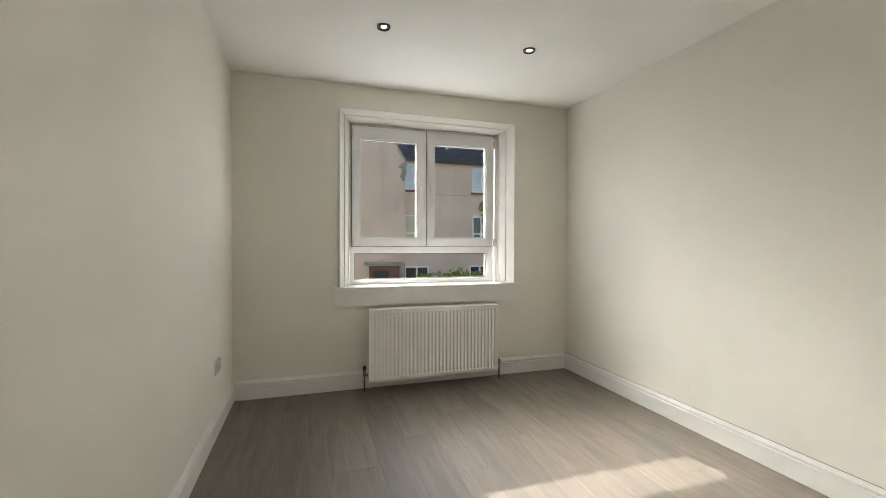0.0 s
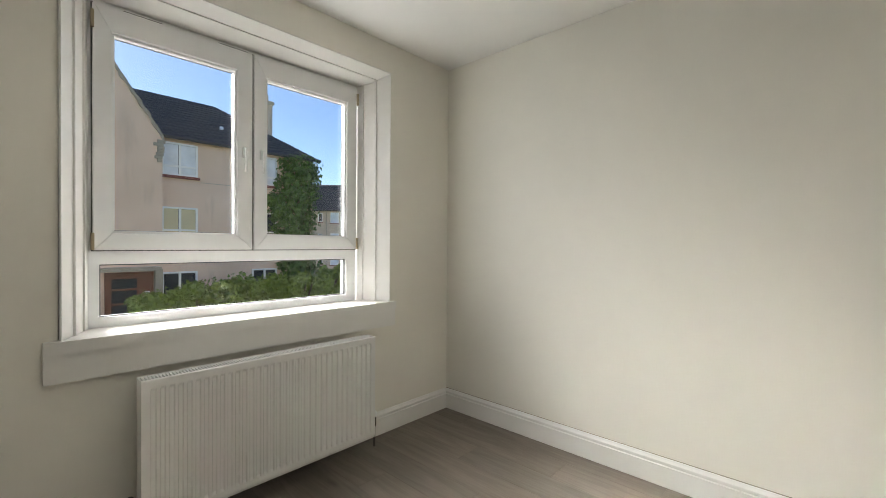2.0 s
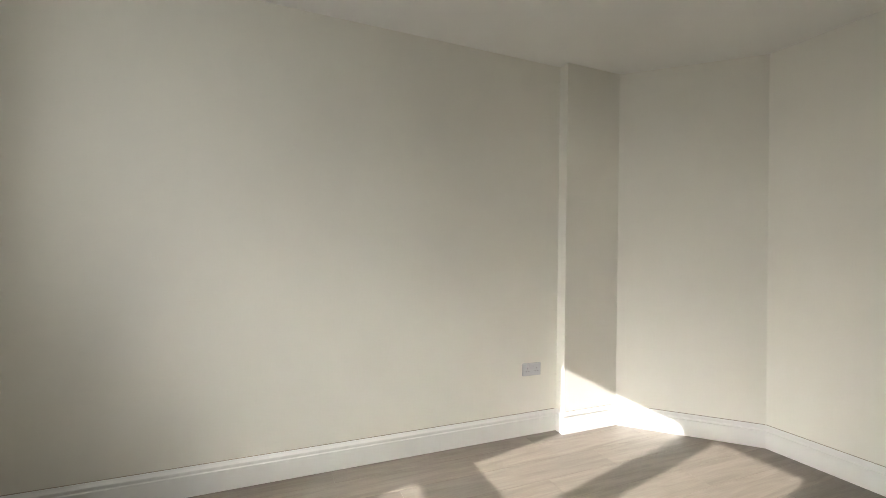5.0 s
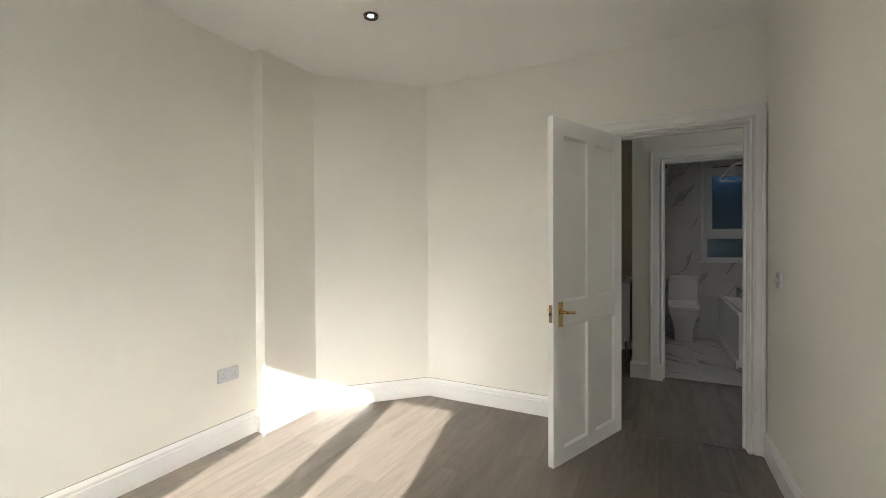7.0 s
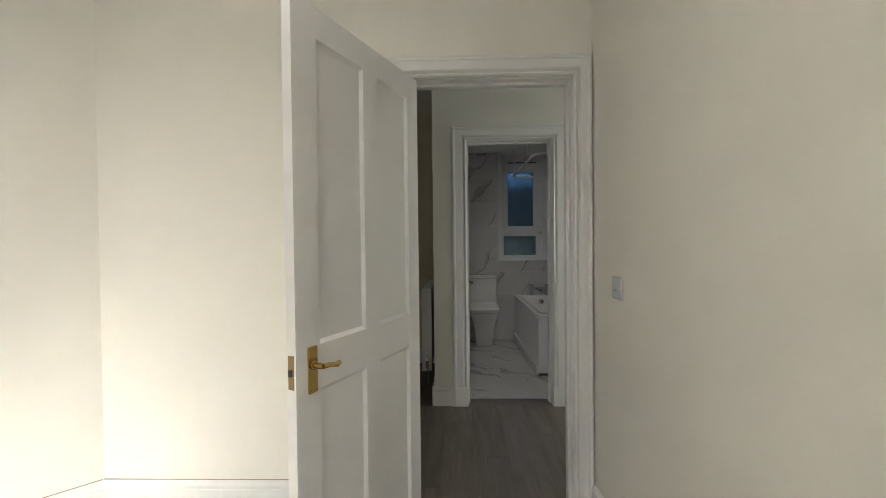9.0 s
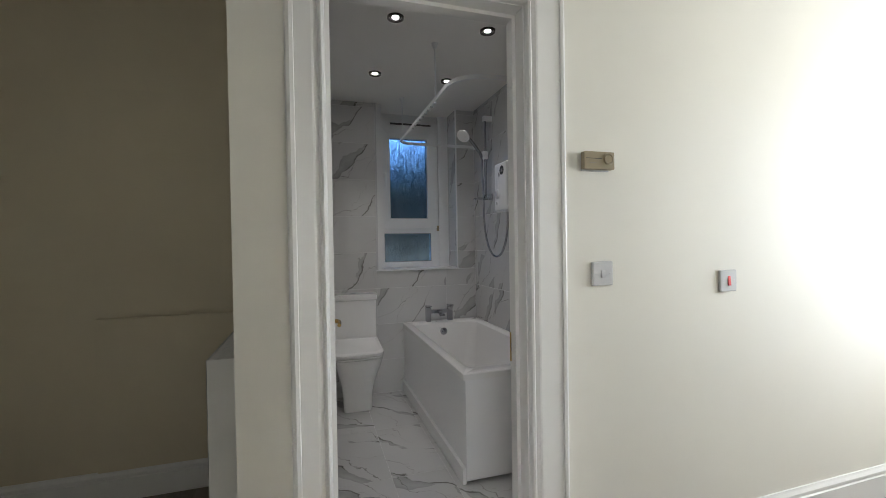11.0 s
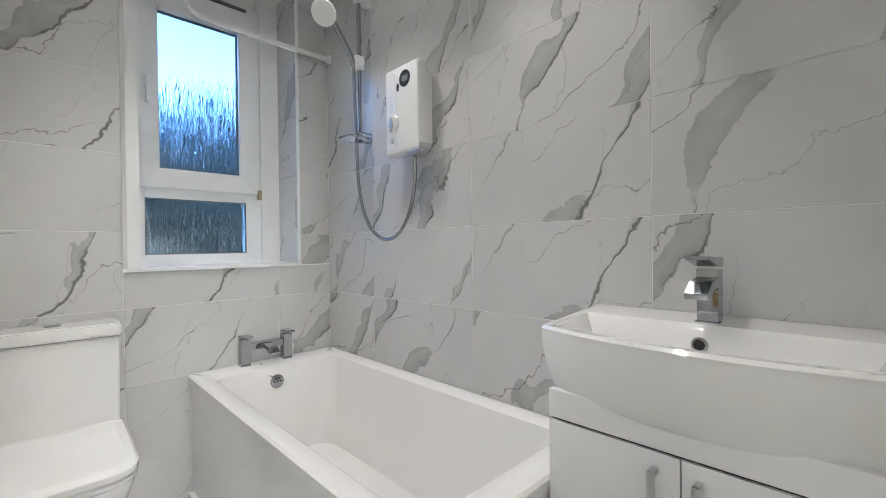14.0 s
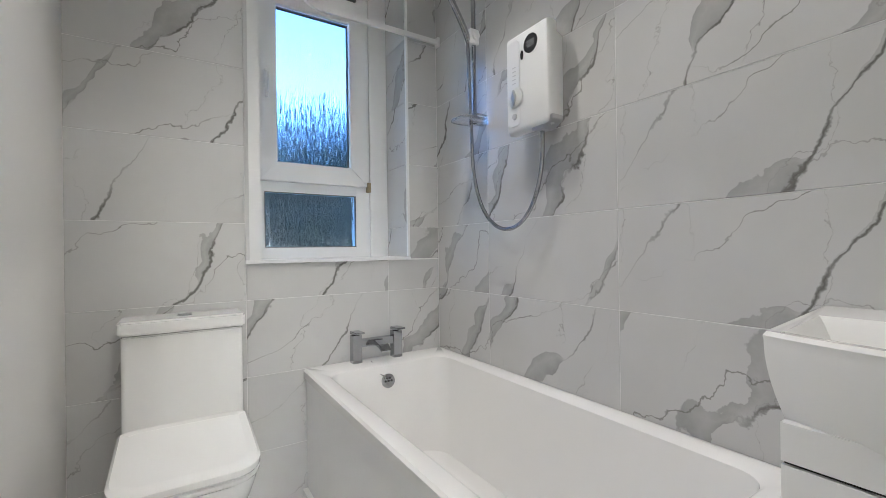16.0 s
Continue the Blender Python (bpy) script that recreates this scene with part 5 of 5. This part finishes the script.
for k in range(5):
    tube(st, [(0.1 + 0.18 * k - 0.4, 0.12, 0), (0.2 * k - 0.3, 0.1, 2), (0.2 * k - 0.45, 0.1, 4.2), (0.2 * k - 0.3, 0.12, 6.4)], 0.035, 6)
part("stems", st, BARK, iv, "woody ivy stems")


def bush(name, x, y, rx, ry, h, seed, leaves):
    root = thing(name, pose(x, y, GZ), "feathery green conifer bush in the garden hedge", "bush", "garden hedge")
    rnd = random.Random(seed)
    tr = B()
    for k in range(4):
        a = rnd.uniform(0, 6.28)
        tube(tr, [(0, 0, 0), (0.12 * math.cos(a), 0.12 * math.sin(a), h * 0.3), (0.5 * rx * math.cos(a), 0.5 * ry * math.sin(a), h * 0.75)], 0.035, 6)
    part("trunk", tr, BARK, root)
    spots = [(rnd.uniform(-0.75, 0.75) * rx, rnd.uniform(-0.6, 0.6) * ry, h * rnd.uniform(0.25, 0.85), rx * rnd.uniform(0.3, 0.5), ry * rnd.uniform(0.35, 0.5), h * rnd.uniform(0.12, 0.24)) for _ in range(22)]
    part("crown", leafy(B(), spots, leaves, 0.11, seed + 9, 0.9), HEDGE, root, "feathery green leaves")


for k, (x, h) in enumerate(((4.6, 1.75), (5.9, 1.95), (7.2, 2.1), (8.5, 2.15), (9.8, 2.2), (11.1, 2.35))):
    bush("hedge_bush", x, 18.9 + 0.2 * (k % 2), 0.95, 0.8, h, 20 + k, 3600)
bush("hedge_bush", 12.7, 19.2, 1.25, 1.0, 2.75, 40, 5200)

for k, (x, y) in enumerate(((7.5, 17.0), (8.35, 17.05))):
    wb = thing("wheelie_bin", pose(x, y, GZ + 0.03, 0, 0, 4 - 8 * k), "dark plastic wheelie bin by the hedge", "bin", "bins by the hedge")
    bm = B()
    rings(bm, [[(-0.22, -0.26, 0.02), (0.22, -0.26, 0.02), (0.22, 0.22, 0.02), (-0.22, 0.22, 0.02)], [(-0.29, -0.34, 0.95), (0.29, -0.34, 0.95), (0.29, 0.34, 0.95), (-0.29, 0.34, 0.95)]])
    part("body", bm, BIN_MAT, wb, "", 0.02)
    part("lid", prism(B(), [(-0.37, 0.955), (0.36, 0.955), (0.36, 1.0), (0.1, 1.06), (-0.37, 0.99)], -0.30, 0.30, "x"), BIN_MAT, wb, "", 0.012)
    for s in (-1, 1):
        part("wheel", rod(B(), (s * 0.22, 0.27, 0.10), (s * 0.27, 0.27, 0.10), 0.10, 16), BLACK, wb)

far = thing("tenement_block", pose(33.05, 50.8, GZ - 0.4, 0, 0, -40.5), "long grey-brown rendered block with an old slate roof", "house")
FE, FR = 8.26, 12.3
part("wall", box(B(), -22, 26, 0, 8.5, 0, FE), RENDER_GREY, far, "grey-brown rendered wall")
rf = B()
courses(rf, (-22.3, -0.35, FE), (26.3, -0.35, FE), (26.3, 4.25, FR), (-22.3, 4.25, FR), 18, 0.05)
courses(rf, (-22.3, 8.85, FE), (26.3, 8.85, FE), (26.3, 4.25, FR), (-22.3, 4.25, FR), 6, 0.05)
part("roof", rf, SLATE_OLD, far, "weathered slate roof")
part("gutter", box(B(), -22, 26, -0.45, -0.30, FE - 0.12, FE), DARK, far)
for x in (-9.5, 4.2, 17.0):
    c = part("chimney", box(B(), x - 0.8, x + 0.8, 3.9, 4.7, FR - 1.0, FR + 0.75), STONE, far, "squat stone chimney")
    part("chimney_cap", box(B(), x - 0.9, x + 0.9, 3.8, 4.8, FR + 0.60, FR + 0.75), STONE, c)
for bay in (-18.6, -9.3, 0.0, 9.3, 18.6):
    for floor_z in (0.9, 3.75, 6.55):
        house_window(far, bay + 0.2, bay + 0.75, 0.0, floor_z + 0.15, floor_z + 1.35, 1, None, True)
        house_window(far, bay + 2.2 - 1.1, bay + 2.2, 0.0, floor_z - 0.75 if floor_z > 5 else floor_z, floor_z + 0.55 if floor_z > 5 else floor_z + 1.25, 1, None, False)
        house_window(far, bay + 6.0, bay + 6.55, 0.0, floor_z + 0.15, floor_z + 1.35, 1, None, True)
        house_window(far, bay + 7.6, bay + 8.7, 0.0, floor_z, floor_z + 1.45, 1, CURTAIN, True)
    dp = B()
    rod(dp, (bay + 7.1, -0.12, 0), (bay + 7.1, -0.12, FE - 0.1), 0.07, 8)
    part("downpipe", dp, STONE, far)
an = B()
rod(an, (9.0, 3.0, FR - 1.2), (9.0, 3.0, FR + 0.2), 0.03, 6)
rod(an, (8.5, 3.0, FR + 0.1), (9.5, 3.0, FR + 0.2), 0.02, 6)
part("aerial", an, IRON, far, "television aerial")

gw = struct("garden_wall", box(B(), -9, 12, 0, 0.25, 0, 1.15), CONCRETE, "weathered concrete garden wall", "wall")
gw.matrix_basis = pose(24.0, 31.0, GZ - 0.3, 0, 0, -38)
fe = thing("railing", pose(15.4, 23.2, GZ, 0, 0, -35), "low black iron hoop-top railing", "railing")
for x in (0.0, 2.4, 4.8):
    part("post", rod(B(), (x, 0, 0), (x, 0, 1.35), 0.05, 8), IRON, fe)
for z in (0.2, 0.85):
    part("rail", box(B(), 0, 4.8, -0.015, 0.015, z, z + 0.03), IRON, fe)
hoop = B()
tube(hoop, [(-0.07, 0, 0.1), (-0.07, 0, 1.0)] + [(-0.07 * math.cos(radians(180 * k / 8)), 0, 1.0 + 0.1 * math.sin(radians(180 * k / 8))) for k in range(9)] + [(0.07, 0, 1.0), (0.07, 0, 0.1)], 0.013, 6)
hoop = mesh_of("hoop", hoop, IRON)
for k in range(18):
    shared("hoop", hoop, (0.2 + k * 0.26, 0, 0), fe)
bn = thing("garden_bin", pose(19.6, 21.3, GZ, 0, 0, 20), "dark garden bin beyond the railing", "bin")
part("body", box(B(), -0.35, 0.35, -0.35, 0.35, 0, 1.0), BIN_MAT, bn, "", 0.04)
part("lid", box(B(), -0.38, 0.38, -0.38, 0.38, 1.002, 1.07), BIN_MAT, bn, "", 0.02)

# ---- outside the bathroom window ----
# block added out of view to keep sun off the back garden
struct("upper_storey", box(B(), -6, 9, -3.95, 4.75, H + 0.16, 7.5), BLIND, "unseen cream rendered block over the flat, added to shade the back garden", "wall")
ob = thing("back_hedge", pose(-0.4, -9.5, GZ), "tall dark green hedge behind the house", "hedge")
part("crown", leafy(B(), [(x * 0.7, 0.3 * math.sin(x * 1.7), 1.2 + 1.17 * k + 0.35 * math.sin(2.1 * x), 0.75, 0.7, 0.95) for x in range(-8, 9) for k in range(4)], 20000, 0.20, 77), YEW, ob, "dense dark leaves")
part("trunk", tube(B(), [(0, 0, 0), (0.1, 0, 1.5), (0, 0.1, 3)], 0.12, 8), BARK, ob)
# unseen house, added as a dark backdrop beyond the patterned glass
oh = thing("back_house", pose(0, -21, GZ), "rendered house added behind the back garden as a dark backdrop", "house")
part("wall", box(B(), -14, 14, -8, 0, 0, 4.3), RENDER_GREY, oh, "grey-brown rendered wall")
part("roof", prism(B(), [(0.4, 4.3), (-4, 7.0), (-8.4, 4.3)], -14.4, 14.4, "x"), SLATE, oh, "dark slate roof")

# ---- floor planks ----
PW, PL = 0.192, 1.285
plank_cache = {}


def plank(x0, x1, y0, y1, parent):
    key = (round(x1 - x0, 3), round(y1 - y0, 3))
    if key not in plank_cache:
        w, l = key[0] / 2 - 0.0004, key[1] / 2 - 0.0004
        bm = B()
        rings(bm, [[(-w, -l, -0.011), (w, -l, -0.011), (w, l, -0.011), (-w, l, -0.011)], [(-w, -l, -0.0005), (w, -l, -0.0005), (w, l, -0.0005), (-w, l, -0.0005)],
                   [(-w + 0.0006, -l + 0.0006, 0), (w - 0.0006, -l + 0.0006, 0), (w - 0.0006, l - 0.0006, 0), (-w + 0.0006, l - 0.0006, 0)]])
        plank_cache[key] = mesh_of("plank", bm, PLANK)
    shared("plank", plank_cache[key], ((x0 + x1) / 2, (y0 + y1) / 2, 0), parent)


def lay(x0, x1, y0, y1, parent):
    c = 0
    x = x0
    while x < x1 - 0.005:
        xe = min(x + PW, x1)
        y = y0 - PL * ((c * 0.381 + 0.2) % 1.0)
        while y < y1 - 0.005:
            a, b = max(y, y0), min(y + PL, y1)
            if b - a > 0.03:
                plank(x, xe, a, b, parent)
            y += PL
        x, c = xe, c + 1


lay(0.0, 3.03, 0.03, 4.275, floor)
lay(-2.75, 2.20, -1.372, 0.03, floor)
lay(0.79, 2.20, -2.40, -1.372, floor)

# ---- bathroom tiles ----
TH, TW, GAP = 0.297, 0.6, 0.0009
tile_cache = {}


def tile(axis, a, b, lo, hi, face, parent, mat, out=1):
    """One tile with its face in the plane axis = face, looking along out; a..b runs on x (or y), lo..hi on z (or y for floors)."""
    w, h = round((b - a) / 2 - GAP, 4), round((hi - lo) / 2 - GAP, 4)
    key = (axis, w, h, out)
    if key not in tile_cache:
        loops = []
        for s, d in ((0, -0.008), (0, -0.001), (0.001, 0)):
            ring = [(-w + s, -h + s), (w - s, -h + s), (w - s, h - s), (-w + s, h - s)]
            loops.append([{"y": (p, d * out, q), "x": (d * out, p, q), "z": (p, q, d * out)}[axis] for p, q in ring])
        tile_cache[key] = mesh_of("tile", rings(B(), loops), mat)
    m, n = (a + b) / 2, (lo + hi) / 2
    shared("tile", tile_cache[key], {"y": (m, face, n), "x": (face, m, n), "z": (m, n, face)}[axis], parent)


def cuts(start, end, first, step):
    """Joints from start to end with one at first."""
    k0 = math.ceil((start - first) / step + 0.02)
    out = [start]
    while first + k0 * step < end - 0.01:
        out.append(first + k0 * step)
        k0 += 1
    return list(zip(out, out[1:] + [end]))


rows = cuts(0.0, BH, 0.867, TH)
south, west = bpy.data.objects["wall_bath_south"], bpy.data.objects["wall_bath_west"]
for lo, hi in rows:
    for a, b in cuts(-3.437, -1.372, -2.432, 0.607):
        tile("x", a, b, lo, hi, -0.80, west, MARBLE_X)
    tile("y", 0.072, 0.600, lo, hi, -3.437, south, MARBLE_Y)
    if hi <= 1.02:
        for a, b in cuts(-0.80, 0.072, 0.072, 0.6):
            tile("y", a, b, lo, hi, -3.437, south, MARBLE_Y)
    elif lo < 1.0:
        for a, b in cuts(-0.80, 0.072, 0.072, 0.6):
            tile("y", a, b, lo, 1.008, -3.437, south, MARBLE_Y)
        tile("y", -0.80, -0.635, 1.012, hi, -3.437, south, MARBLE_Y)
        tile("x", -3.654, -3.440, 1.024, hi, -0.6275, south, MARBLE_X)
    else:
        tile("y", -0.80, -0.635, lo, hi, -3.437, south, MARBLE_Y)
        tile("x", -3.654, -3.440, lo, hi, -0.6275, south, MARBLE_X)
for a, b in cuts(-0.80, 0.600, 0.20, 0.3):
    for c, d in cuts(-3.437, -1.386, -2.75, 0.6):
        tile("z", a, b, c, d, 0.0, bath_floor, MARBLE_Z)
part("threshold", box(B(), -0.11, 0.530, -1.392, -1.370, -0.011, 0.004), STEEL, floor, "grey metal threshold strip")
